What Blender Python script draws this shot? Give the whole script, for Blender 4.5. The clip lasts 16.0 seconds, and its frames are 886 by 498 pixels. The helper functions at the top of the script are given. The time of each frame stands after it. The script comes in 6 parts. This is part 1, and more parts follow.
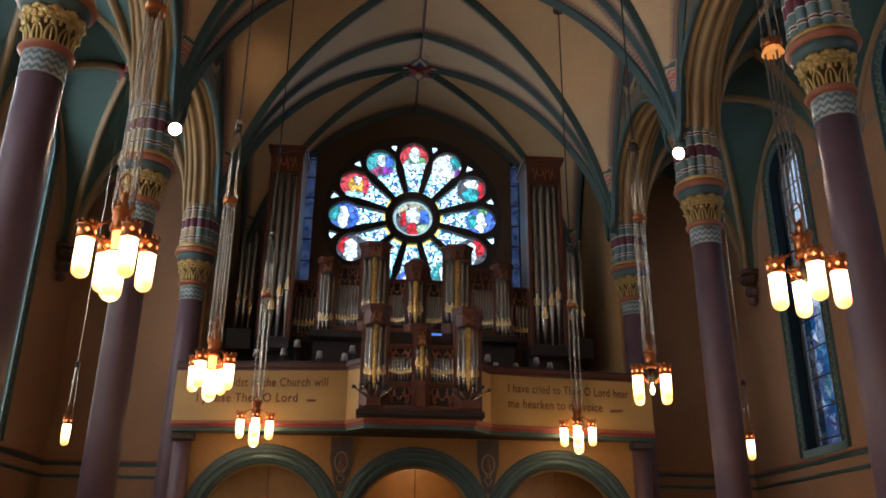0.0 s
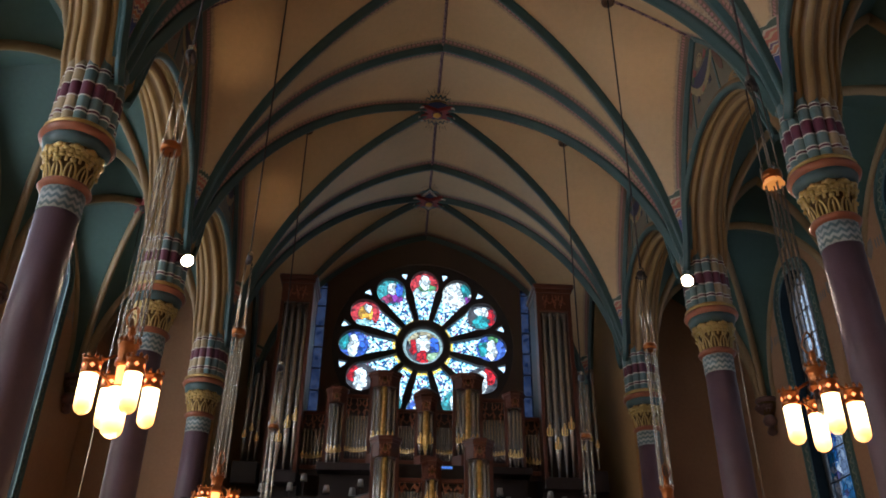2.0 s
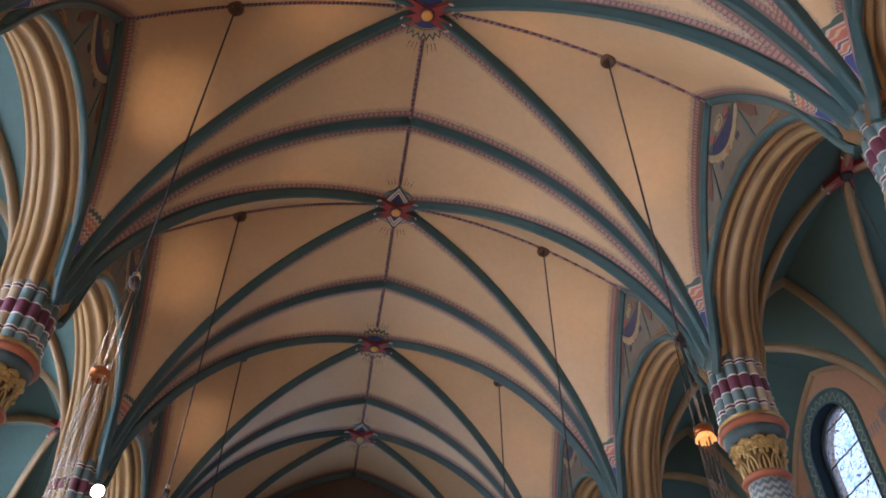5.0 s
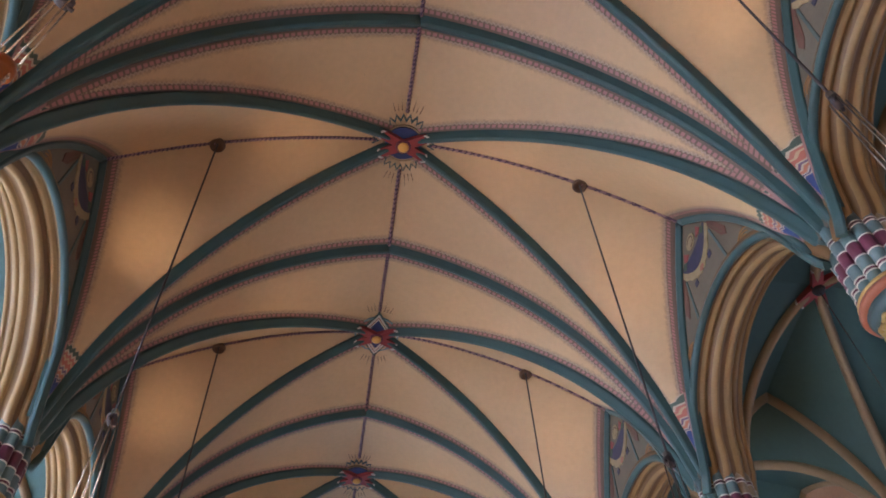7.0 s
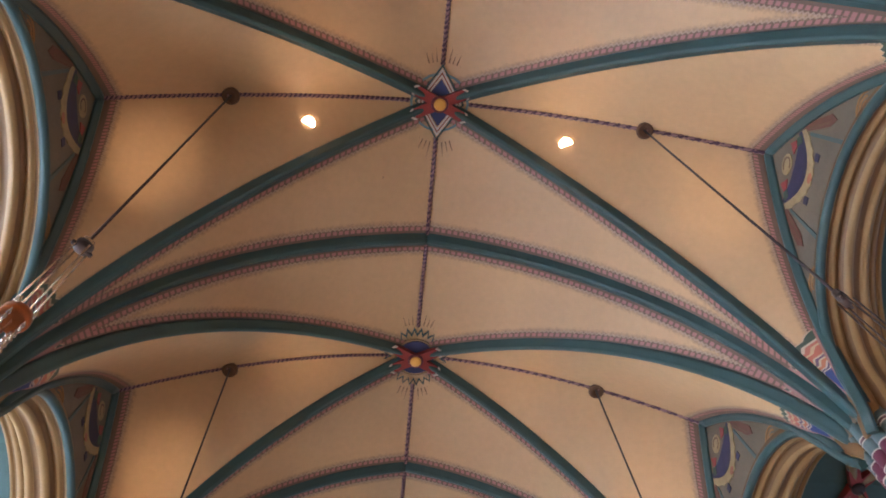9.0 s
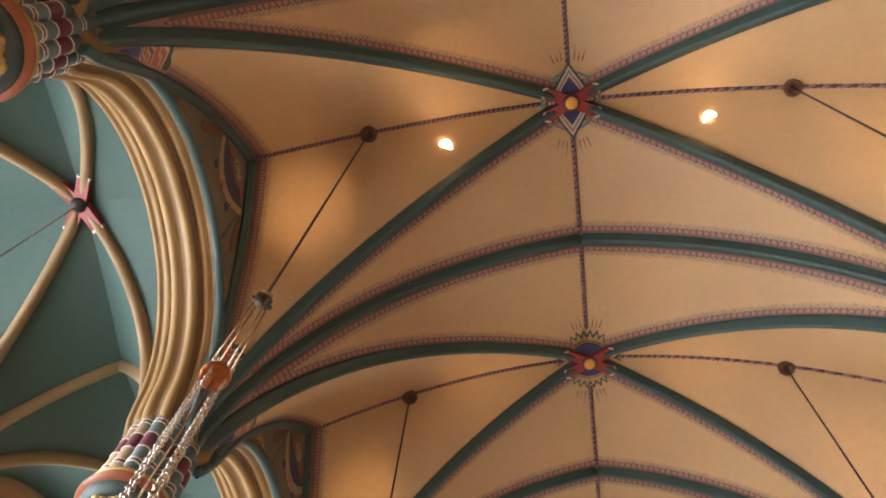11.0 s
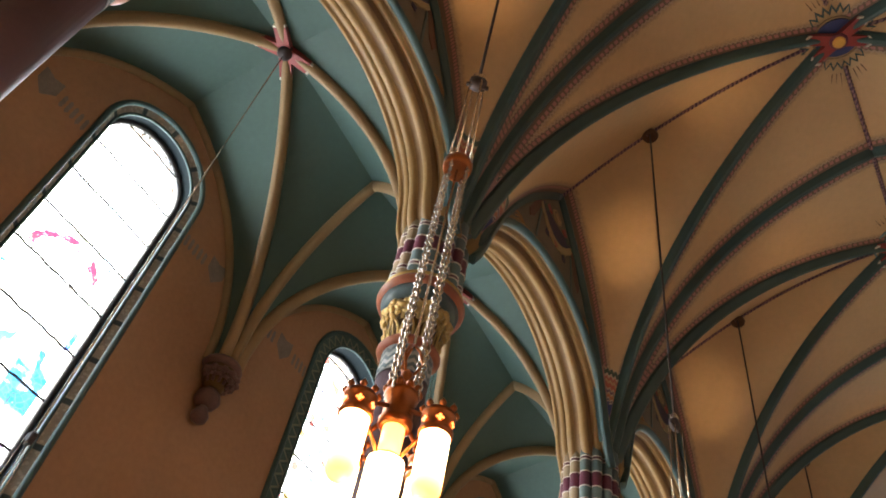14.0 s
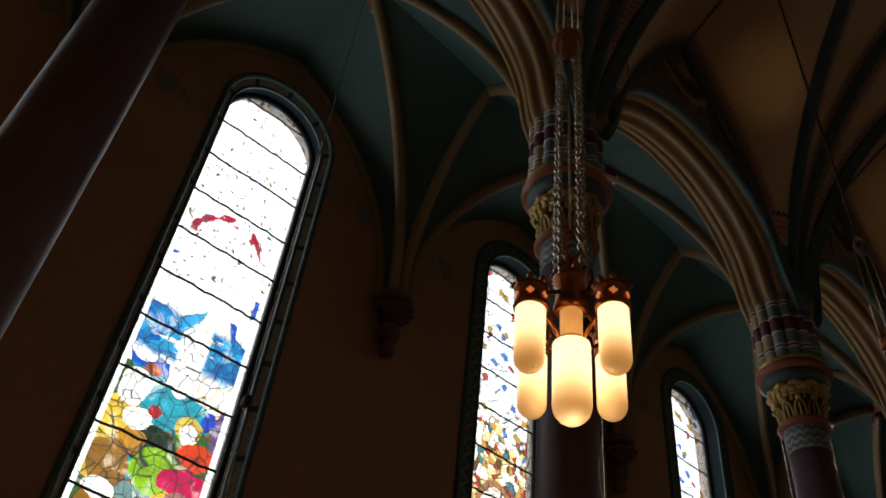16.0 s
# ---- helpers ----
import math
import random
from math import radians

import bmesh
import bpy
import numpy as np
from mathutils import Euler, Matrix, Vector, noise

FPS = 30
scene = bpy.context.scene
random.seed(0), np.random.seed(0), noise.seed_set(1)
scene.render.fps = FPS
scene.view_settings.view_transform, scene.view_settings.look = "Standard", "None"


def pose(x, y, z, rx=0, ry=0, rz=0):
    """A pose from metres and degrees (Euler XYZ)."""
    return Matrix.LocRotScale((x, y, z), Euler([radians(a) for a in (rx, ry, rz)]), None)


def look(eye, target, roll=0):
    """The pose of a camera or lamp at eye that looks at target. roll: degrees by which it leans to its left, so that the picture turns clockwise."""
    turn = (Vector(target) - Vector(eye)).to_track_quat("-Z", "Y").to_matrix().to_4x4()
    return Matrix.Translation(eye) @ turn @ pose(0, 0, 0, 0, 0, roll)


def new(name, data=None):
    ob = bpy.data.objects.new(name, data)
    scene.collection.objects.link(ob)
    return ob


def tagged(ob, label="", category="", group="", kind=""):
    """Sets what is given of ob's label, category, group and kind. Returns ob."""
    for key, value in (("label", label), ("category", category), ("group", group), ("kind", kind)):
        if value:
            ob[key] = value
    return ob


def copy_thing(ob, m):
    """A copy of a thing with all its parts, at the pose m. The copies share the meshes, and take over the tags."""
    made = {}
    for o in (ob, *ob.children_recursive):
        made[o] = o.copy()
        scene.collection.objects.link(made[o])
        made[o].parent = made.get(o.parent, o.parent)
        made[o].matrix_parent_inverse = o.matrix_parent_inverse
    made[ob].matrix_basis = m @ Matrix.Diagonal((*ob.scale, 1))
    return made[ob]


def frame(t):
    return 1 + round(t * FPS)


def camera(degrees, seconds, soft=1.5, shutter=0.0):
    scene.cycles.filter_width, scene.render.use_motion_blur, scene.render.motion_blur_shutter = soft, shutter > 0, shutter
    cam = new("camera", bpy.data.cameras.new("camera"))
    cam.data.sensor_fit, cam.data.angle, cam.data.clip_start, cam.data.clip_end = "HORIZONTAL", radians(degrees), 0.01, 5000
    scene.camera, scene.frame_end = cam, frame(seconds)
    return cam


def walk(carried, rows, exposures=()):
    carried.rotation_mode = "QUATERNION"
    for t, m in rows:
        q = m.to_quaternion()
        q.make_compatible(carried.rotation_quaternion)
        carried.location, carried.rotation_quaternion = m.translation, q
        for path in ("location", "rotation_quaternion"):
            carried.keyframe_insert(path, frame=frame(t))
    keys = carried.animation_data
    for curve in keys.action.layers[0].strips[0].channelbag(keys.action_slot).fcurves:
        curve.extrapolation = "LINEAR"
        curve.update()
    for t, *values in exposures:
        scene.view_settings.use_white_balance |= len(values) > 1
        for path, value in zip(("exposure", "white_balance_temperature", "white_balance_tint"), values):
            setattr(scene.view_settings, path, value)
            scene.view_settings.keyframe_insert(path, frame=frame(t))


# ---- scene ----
cam = camera(56.24, 16.0, soft=1.8)
PATH = [
    (0.0, -1.089, 0.194, 1.441, -4.33, 21.07, 0.66),
    (0.5, -1.081, 0.193, 1.426, -2.78, 23.49, 0.41),
    (1.0, -1.044, 0.201, 1.453, -2.96, 25.50, 0.34),
    (1.5, -1.026, 0.177, 1.477, -2.91, 27.99, 0.58),
    (2.0, -1.022, 0.167, 1.523, -3.31, 29.73, 0.72),
    (2.5, -1.023, 0.160, 1.547, -4.10, 31.98, -0.04),
    (3.0, -1.059, 0.064, 1.590, -4.12, 36.24, 0.29),
    (3.5, -1.030, 0.089, 1.603, -5.06, 38.84, 0.68),
    (6.0, -1.122, 0.040, 1.605, -10.32, 49.86, -0.68),
    (6.5, -1.133, 0.027, 1.590, -10.65, 51.76, -1.50),
    (7.0, -1.152, 0.003, 1.548, -11.51, 54.21, -3.55),
    (7.5, -1.096, -0.060, 1.583, -11.54, 56.89, -4.65),
    (8.0, -1.141, -0.026, 1.585, -12.35, 62.03, -6.77),
    (8.5, -1.136, -0.116, 1.641, -13.96, 67.61, -8.60),
    (11.0, -1.263, -0.135, 1.670, 15.90, 68.88, 9.47),
    (11.5, -1.281, -0.098, 1.683, 24.45, 62.25, 12.06),
    (12.0, -1.297, -0.079, 1.733, 29.45, 57.20, 12.50),
    (12.5, -1.285, -0.051, 1.737, 32.27, 54.68, 12.84),
    (13.0, -1.281, -0.043, 1.713, 35.18, 53.43, 13.36),
    (13.5, -1.275, -0.050, 1.694, 37.89, 51.81, 13.78),
    (14.0, -1.291, -0.047, 1.678, 40.11, 50.05, 13.23),
    (14.5, -1.310, -0.053, 1.646, 42.49, 48.82, 11.69),
    (15.0, -1.399, -0.102, 1.641, 45.43, 46.69, 10.15),
    (15.5, -1.344, -0.063, 1.625, 49.70, 43.72, 8.59),
    (16.0, -1.331, -0.010, 1.609, 52.39, 42.07, 7.35),
]


def camera_pose(x, y, z, yaw, pitch, lean):
    return pose(x, y, z, 90 + pitch, 0, yaw) @ pose(0, 0, 0, 0, 0, lean)


EXPOSURES = [
    (0.0, -0.1, 6500, 12), (2.0, -0.35, 6400, 12), (3.0, -0.05, 6300, 14), (3.5, 0.5, 6300, 16), (6.0, 0.85, 5500, 20), (8.5, 1.08, 5500, 18), (11.0, 1.2, 7000, 18), (11.5, 1.25, 7000, 18),
    (12.0, 0.9, 7000, 17), (13.0, 1.05, 7000, 15), (14.0, 0.6, 7000, 14), (15.0, -0.35, 7000, 14), (15.5, -1.15, 6900, 12), (16.0, -2.42, 6900, 12),
]
walk(cam, [(r[0], camera_pose(*r[1:])) for r in PATH], EXPOSURES)

# ---- plan of the church, metres ----
BAY = 6.303            # bay length
Y_B = lambda k: 3.433 + (k - 1) * BAY      # crown of bay k
Y_T = lambda k: 3.433 + (k - 0.5) * BAY    # column row k
FIRST, LAST = 0, 4     # full bays
CROWN, CROWN_T = 19.74, 19.53
COL_X = 7.047
SPRING = 12.40
WALL_RIB_X, WALL_RIB_Z = 6.484, 17.36
ROSE_Y, ROSE_Z, ROSE_R = 30.70, 14.60, 3.42
AISLE_X, AISLE_B, AISLE_T = 9.02, 15.42, 15.15
AISLE_WALL = 11.32
GLASS_X = 11.72
AISLE_END = 27.3
BACK = Y_T(-1)
LAMP_X = 4.28

# ---- world and sun ----
world = bpy.data.worlds.new("world")
scene.world = world
world.use_nodes = True
wn = world.node_tree.nodes
sky = wn.new("ShaderNodeTexSky")
sky.sky_type = "NISHITA"
sky.sun_disc = False
sky.sun_elevation, sky.sun_rotation = radians(42), radians(250)
wn["Background"].inputs["Strength"].default_value = 0.15
world.node_tree.links.new(sky.outputs["Color"], wn["Background"].inputs["Color"])
sun = new("sun", bpy.data.lights.new("sun", "SUN"))
sun.data.energy, sun.data.angle, sun.data.color = 2.0, radians(0.5), (1.0, 0.95, 0.88)
sun.matrix_world = look((-30, -11, 40), (0, 0, 10))


def area_lamp(name, eye, target, w, h, power, colour):
    lamp = new(name, bpy.data.lights.new(name, "AREA"))
    lamp.data.shape, lamp.data.size, lamp.data.size_y = "RECTANGLE", w, h
    lamp.data.energy, lamp.data.color = power, colour
    lamp.matrix_world = look(eye, target)
    return lamp


def spot_lamp(name, eye, target, power, colour, degrees, blend=0.6, radius=0.1):
    lamp = new(name, bpy.data.lights.new(name, "SPOT"))
    lamp.data.energy, lamp.data.color, lamp.data.shadow_soft_size = power, colour, radius
    lamp.data.spot_size, lamp.data.spot_blend = radians(degrees), blend
    lamp.matrix_world = look(eye, target)
    return lamp


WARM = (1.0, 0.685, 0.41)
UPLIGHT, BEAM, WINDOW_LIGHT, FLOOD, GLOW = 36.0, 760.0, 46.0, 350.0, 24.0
SKY_WEST, SKY_EAST, SKY_END = 14.0, 1.1, 3.6
DISC_Z = 18.86

# ---- materials ----


def nodes_of(name, rough=0.6, metal=0.0):
    m = bpy.data.materials.new(name)
    m.use_nodes = True
    nt = m.node_tree
    b = nt.nodes["Principled BSDF"]
    b.inputs["Roughness"].default_value, b.inputs["Metallic"].default_value = rough, metal
    return m, nt, b


def node(nt, kind, **values):
    n = nt.nodes.new(kind)
    for k, val in values.items():
        if k in n.inputs:
            n.inputs[k].default_value = val
        elif k == "op":
            n.operation = val
    return n


def math_node(nt, op, a, b=None):
    n = nt.nodes.new("ShaderNodeMath")
    n.operation = op
    for i, val in enumerate((a, b)):
        if val is None:
            continue
        if isinstance(val, (int, float)):
            n.inputs[i].default_value = val
        else:
            nt.links.new(val, n.inputs[i])
    return n.outputs[0]


def blend(nt, fac, a, b):
    n = nt.nodes.new("ShaderNodeMix")
    n.data_type = "RGBA"
    for sock, val in ((n.inputs[0], fac), (n.inputs[6], a), (n.inputs[7], b)):
        if isinstance(val, (int, float)):
            sock.default_value = val
        elif isinstance(val, tuple):
            sock.default_value = (*val, 1.0)
        else:
            nt.links.new(val, sock)
    return n.outputs[2]


def step(nt, value, edge, width):
    n = nt.nodes.new("ShaderNodeMapRange")
    n.interpolation_type = "SMOOTHSTEP"
    n.inputs[1].default_value, n.inputs[2].default_value = edge - width, edge + width
    nt.links.new(value, n.inputs[0])
    return n.outputs[0]


def band(nt, value, lo, hi, soft):
    return math_node(nt, "MULTIPLY", step(nt, value, lo, soft), math_node(nt, "SUBTRACT", 1.0, step(nt, value, hi, soft)))


def worn(nt, colour, coord, scale=1.2, amount=0.25, fine=22.0):
    """Two scales of unevenness over a colour socket or value."""
    big = node(nt, "ShaderNodeTexNoise", Scale=scale, Detail=4.0)
    small = node(nt, "ShaderNodeTexNoise", Scale=fine, Detail=3.0)
    for n in (big, small):
        nt.links.new(coord, n.inputs["Vector"])
    f = math_node(nt, "ADD", math_node(nt, "MULTIPLY", big.outputs["Fac"], amount * 2), math_node(nt, "MULTIPLY", small.outputs["Fac"], amount))
    f = math_node(nt, "ADD", f, 1.0 - 1.5 * amount)
    n = nt.nodes.new("ShaderNodeVectorMath")
    n.operation = "SCALE"
    if isinstance(colour, tuple):
        n.inputs[0].default_value = colour
    else:
        nt.links.new(colour, n.inputs[0])
    nt.links.new(f, n.inputs["Scale"])
    return n.outputs[0], small.outputs["Fac"]


def finish(nt, b, colour, coord, scale=1.2, amount=0.25, fine=22.0, bump=0.15):
    c, f = worn(nt, colour, coord, scale, amount, fine)
    nt.links.new(c, b.inputs["Base Color"])
    if bump:
        bn = node(nt, "ShaderNodeBump", Strength=bump, Distance=0.01)
        nt.links.new(f, bn.inputs["Height"])
        nt.links.new(bn.outputs["Normal"], b.inputs["Normal"])


def plain(name, colour, rough=0.6, metal=0.0, scale=1.2, amount=0.25, fine=22.0, bump=0.15):
    m, nt, b = nodes_of(name, rough, metal)
    tc = nt.nodes.new("ShaderNodeTexCoord")
    finish(nt, b, colour, tc.outputs["Object"], scale, amount, fine, bump)
    return m


TEAL = plain("teal_paint", (0.042, 0.088, 0.086), 0.42, amount=0.22)
CREAM = plain("cream_paint", (0.31, 0.19, 0.072), 0.5, amount=0.25)
CREAM_DULL = plain("aisle_rib_paint", (0.27, 0.18, 0.09), 0.55, amount=0.2)
BROWN_LINE = plain("brown_line_paint", (0.12, 0.06, 0.03), 0.55)
AISLE_TEAL = plain("aisle_vault_paint", (0.050, 0.102, 0.090), 0.7, scale=0.5, amount=0.22, fine=9.0)
PURPLE = plain("purple_shaft_paint", (0.10, 0.054, 0.068), 0.5, scale=2.0, amount=0.25)
MAROON = plain("maroon_paint", (0.13, 0.025, 0.04), 0.45)
TERRACOTTA = plain("terracotta_paint", (0.31, 0.10, 0.05), 0.42)
RED = plain("red_paint", (0.26, 0.035, 0.03), 0.5)
BLUE = plain("blue_paint", (0.03, 0.045, 0.13), 0.5)
WHITE = plain("off_white_paint", (0.62, 0.58, 0.50), 0.55)
GREY_TEAL = plain("grey_teal_paint", (0.16, 0.27, 0.28), 0.5)
GOLD = plain("gilding", (0.52, 0.36, 0.14), 0.38, 0.85, scale=6.0, amount=0.3, fine=40.0)
GOLD_DISC = plain("gold_button_paint", (0.75, 0.42, 0.08), 0.4, amount=0.12)
ARCADE_PAINT = plain("arcade_wall_paint", (0.145, 0.122, 0.085), 0.65, scale=1.4, amount=0.3)
OCHRE = plain("ochre_wall_paint", (0.30, 0.155, 0.05), 0.7, scale=0.45, amount=0.3, fine=12.0)
BUFF = plain("buff_parapet_paint", (0.52, 0.315, 0.11), 0.65, scale=0.8, amount=0.18)
# Dim gilding; on capital bells the shade between leaves is in this colour.
GOLD_DIM = plain("dim_shaded_gilding", (0.12, 0.07, 0.025), 0.45, 0.7, scale=6.0, amount=0.4, fine=40.0)
CARVED = plain("carved_oak", (0.30, 0.10, 0.045), 0.35, scale=3.0, amount=0.35)
WOOD = plain("dark_oak", (0.10, 0.027, 0.013), 0.45, scale=3.0, amount=0.4, fine=35.0)
# Dark oak with the shade of the organ's recesses put into its colour.
WOOD_DARK = plain("shaded_dark_oak", (0.017, 0.008, 0.007), 0.5, scale=3.0, amount=0.4)
WOOD_WARM = plain("varnished_door_oak", (0.26, 0.13, 0.038), 0.42, scale=2.0, amount=0.4)
PIPE = plain("pipe_tin", (0.46, 0.42, 0.37), 0.24, 0.75, scale=3.0, amount=0.2)
PIPE_GOLD = plain("gilt_pipe", (0.80, 0.47, 0.13), 0.3, 0.45, scale=5.0, amount=0.3)
COPPER = plain("lamp_copper", (0.45, 0.15, 0.05), 0.3, 0.95, scale=9.0, amount=0.3)
STEEL = plain("chain_metal", (0.72, 0.66, 0.56), 0.24, 0.95, scale=9.0, amount=0.25)
# Same chain metal as above, with the backlit darkness put into its colour.
BACKLIT_STEEL = plain("backlit_chain_metal", (0.16, 0.14, 0.12), 0.4, 0.9, scale=9.0, amount=0.3)
IRON = plain("dark_iron", (0.05, 0.04, 0.04), 0.5, 0.6, scale=6.0, amount=0.3)
STONE_DARK = plain("tracery_stone", (0.06, 0.05, 0.05), 0.8, scale=3.0, amount=0.3)
LEAD = plain("leadwork", (0.03, 0.03, 0.03), 0.6)
FLOOR = plain("stone_floor", (0.22, 0.17, 0.13), 0.5, scale=1.0, amount=0.3)
PANEL_PAINT = plain("dark_panel_paint", (0.055, 0.042, 0.045), 0.6, scale=9.0, amount=0.5)
DULL_BLUE = plain("faded_blue_paint", (0.020, 0.022, 0.058), 0.55, scale=7.0, amount=0.4)
STRAW = plain("straw_paint", (0.32, 0.25, 0.125), 0.6, scale=6.0, amount=0.35)
LEAF_PAINT = plain("dull_green_paint", (0.03, 0.065, 0.035), 0.55)
CORBEL_RED = plain("faded_red_paint", (0.13, 0.055, 0.035), 0.6, scale=5.0, amount=0.35)
HOLLOW = plain("hollow_paint", (0.19, 0.105, 0.04), 0.55, amount=0.25)
INK = plain("inscription_paint", (0.20, 0.07, 0.025), 0.6)
SHADE = plain("lamp_shade_white", (0.30, 0.28, 0.26), 0.6)
SCREEN, nt_, b_ = nodes_of("small_blue_screen", 0.3)
b_.inputs["Base Color"].default_value = (0.02, 0.04, 0.1, 1)
b_.inputs["Emission Color"].default_value, b_.inputs["Emission Strength"].default_value = (0.1, 0.3, 1.0, 1), 1.0


def ramp(nt, value, stops):
    n = nt.nodes.new("ShaderNodeValToRGB")
    n.color_ramp.interpolation = "CONSTANT"
    el = n.color_ramp.elements
    while len(el) < len(stops):
        el.new(0.5)
    for e, (pos, col) in zip(el, stops):
        e.position, e.color = pos, (*col, 1)
    nt.links.new(value, n.inputs[0])
    return n.outputs[0]


def rope_material():
    m, nt, b = nodes_of("ridge_rope_paint", 0.5)
    tc = nt.nodes.new("ShaderNodeTexCoord")
    w = node(nt, "ShaderNodeTexWave", Scale=5.0)
    w.wave_type, w.bands_direction = "BANDS", "DIAGONAL"
    nt.links.new(tc.outputs["Object"], w.inputs["Vector"])
    finish(nt, b, blend(nt, step(nt, w.outputs["Fac"], 0.5, 0.1), (0.075, 0.035, 0.065), (0.29, 0.17, 0.17)), tc.outputs["Object"])
    return m


ROPE = rope_material()


def vault_material():
    """Cream plaster with a painted border beside the ribs. UV: metres along the rib, metres from it. Colour bands near the springing."""
    m, nt, b = nodes_of("vault_plaster", 0.5)
    tc = nt.nodes.new("ShaderNodeTexCoord")
    uv = nt.nodes.new("ShaderNodeSeparateXYZ")
    nt.links.new(tc.outputs["UV"], uv.inputs[0])
    along, off = uv.outputs[0], uv.outputs[1]
    xyz = nt.nodes.new("ShaderNodeSeparateXYZ")
    nt.links.new(tc.outputs["Object"], xyz.inputs[0])
    z = xyz.outputs[2]
    colour = (0.60, 0.40, 0.205)
    # soft stippled edge
    st = node(nt, "ShaderNodeTexNoise", Scale=16.0, Detail=2.0)
    nt.links.new(tc.outputs["Object"], st.inputs["Vector"])
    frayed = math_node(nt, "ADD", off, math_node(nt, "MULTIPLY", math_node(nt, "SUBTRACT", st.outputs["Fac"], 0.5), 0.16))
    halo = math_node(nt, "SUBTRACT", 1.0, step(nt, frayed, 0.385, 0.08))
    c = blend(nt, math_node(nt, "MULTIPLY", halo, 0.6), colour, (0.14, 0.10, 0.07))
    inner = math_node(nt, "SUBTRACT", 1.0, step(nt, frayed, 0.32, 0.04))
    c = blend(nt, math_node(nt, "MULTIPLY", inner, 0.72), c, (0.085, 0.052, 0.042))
    teeth = math_node(nt, "MULTIPLY", band(nt, math_node(nt, "ADD", off, math_node(nt, "MULTIPLY", math_node(nt, "PINGPONG", along, 0.055), -0.9)), 0.290, 0.330, 0.01), 0.6)
    c = blend(nt, teeth, c, (0.52, 0.38, 0.27))
    # dotted red line
    tri = math_node(nt, "PINGPONG", along, 0.075)
    dots = math_node(nt, "MULTIPLY", band(nt, off, 0.205, 0.285, 0.012), step(nt, tri, 0.026, 0.014))
    c = blend(nt, math_node(nt, "MULTIPLY", dots, 0.95), c, (0.42, 0.185, 0.165))
    line = band(nt, off, 0.15, 0.18, 0.01)
    c = blend(nt, math_node(nt, "MULTIPLY", line, 0.5), c, (0.16, 0.10, 0.08))
    # springing panels: blue point, chequer, then zigzag courses up to a dark green row
    zig = math_node(nt, "PINGPONG", math_node(nt, "ADD", xyz.outputs[0], xyz.outputs[1]), 0.07)
    zz = math_node(nt, "ADD", z, math_node(nt, "MULTIPLY", zig, 0.9))
    inside = step(nt, off, 0.20, 0.015)
    courses = ramp(nt, math_node(nt, "MULTIPLY", math_node(nt, "SUBTRACT", zz, 13.10), 0.95), [
        (0.0, (0.03, 0.05, 0.17)), (0.22, (0.50, 0.42, 0.33)), (0.25, (0.10, 0.07, 0.12)), (0.28, (0.50, 0.42, 0.33)), (0.31, (0.46, 0.17, 0.08)), (0.38, (0.50, 0.40, 0.28)),
        (0.42, (0.14, 0.08, 0.14)), (0.47, (0.50, 0.40, 0.28)), (0.51, (0.44, 0.13, 0.08)), (0.61, (0.52, 0.36, 0.20)), (0.66, (0.44, 0.15, 0.10)), (0.73, (0.52, 0.42, 0.30)), (0.78, (0.06, 0.09, 0.06)), (0.88, (0.52, 0.40, 0.27))])
    low = math_node(nt, "SUBTRACT", 1.0, step(nt, zz, 14.05, 0.02))
    c = blend(nt, math_node(nt, "MULTIPLY", low, inside), c, courses)
    c = blend(nt, math_node(nt, "MULTIPLY", low, band(nt, off, 0.145, 0.20, 0.012)), c, (0.36, 0.19, 0.17))
    finish(nt, b, c, tc.outputs["Object"], 0.4, 0.16, 7.0, 0.12)
    return m


VAULT = vault_material()


def zigzag_material(name, dark, light, z0):
    m, nt, b = nodes_of(name, 0.45)
    tc = nt.nodes.new("ShaderNodeTexCoord")
    uv = nt.nodes.new("ShaderNodeSeparateXYZ")
    nt.links.new(tc.outputs["UV"], uv.inputs[0])
    zz = math_node(nt, "ADD", uv.outputs[1], math_node(nt, "MULTIPLY", math_node(nt, "PINGPONG", uv.outputs[0], 0.075), 0.9))
    f = step(nt, math_node(nt, "PINGPONG", zz, 0.07), 0.035, 0.008)
    finish(nt, b, blend(nt, f, dark, light), tc.outputs["Object"])
    return m


ZIGZAG = zigzag_material("zigzag_band_paint", (0.10, 0.15, 0.16), (0.34, 0.36, 0.34), 0)


def shaft_bands(name, base):
    """Painted bands across a colonnette, by height."""
    m, nt, b = nodes_of(name, 0.4)
    tc = nt.nodes.new("ShaderNodeTexCoord")
    xyz = nt.nodes.new("ShaderNodeSeparateXYZ")
    nt.links.new(tc.outputs["Object"], xyz.inputs[0])
    z = xyz.outputs[2]
    c = base
    for lo, hi in ((11.06, 11.14), (11.42, 11.76), (12.04, 12.12)):
        c = blend(nt, band(nt, z, lo, hi, 0.006), c, (0.12, 0.028, 0.05))
        for edge in (lo, hi):
            c = blend(nt, band(nt, z, edge - 0.014, edge + 0.014, 0.004), c, (0.48, 0.45, 0.40))
    finish(nt, b, c, tc.outputs["Object"])
    return m


SHAFT_CREAM = shaft_bands("banded_cream_paint", (0.40, 0.31, 0.19))
SHAFT_TEAL = shaft_bands("banded_teal_paint", (0.12, 0.19, 0.19))


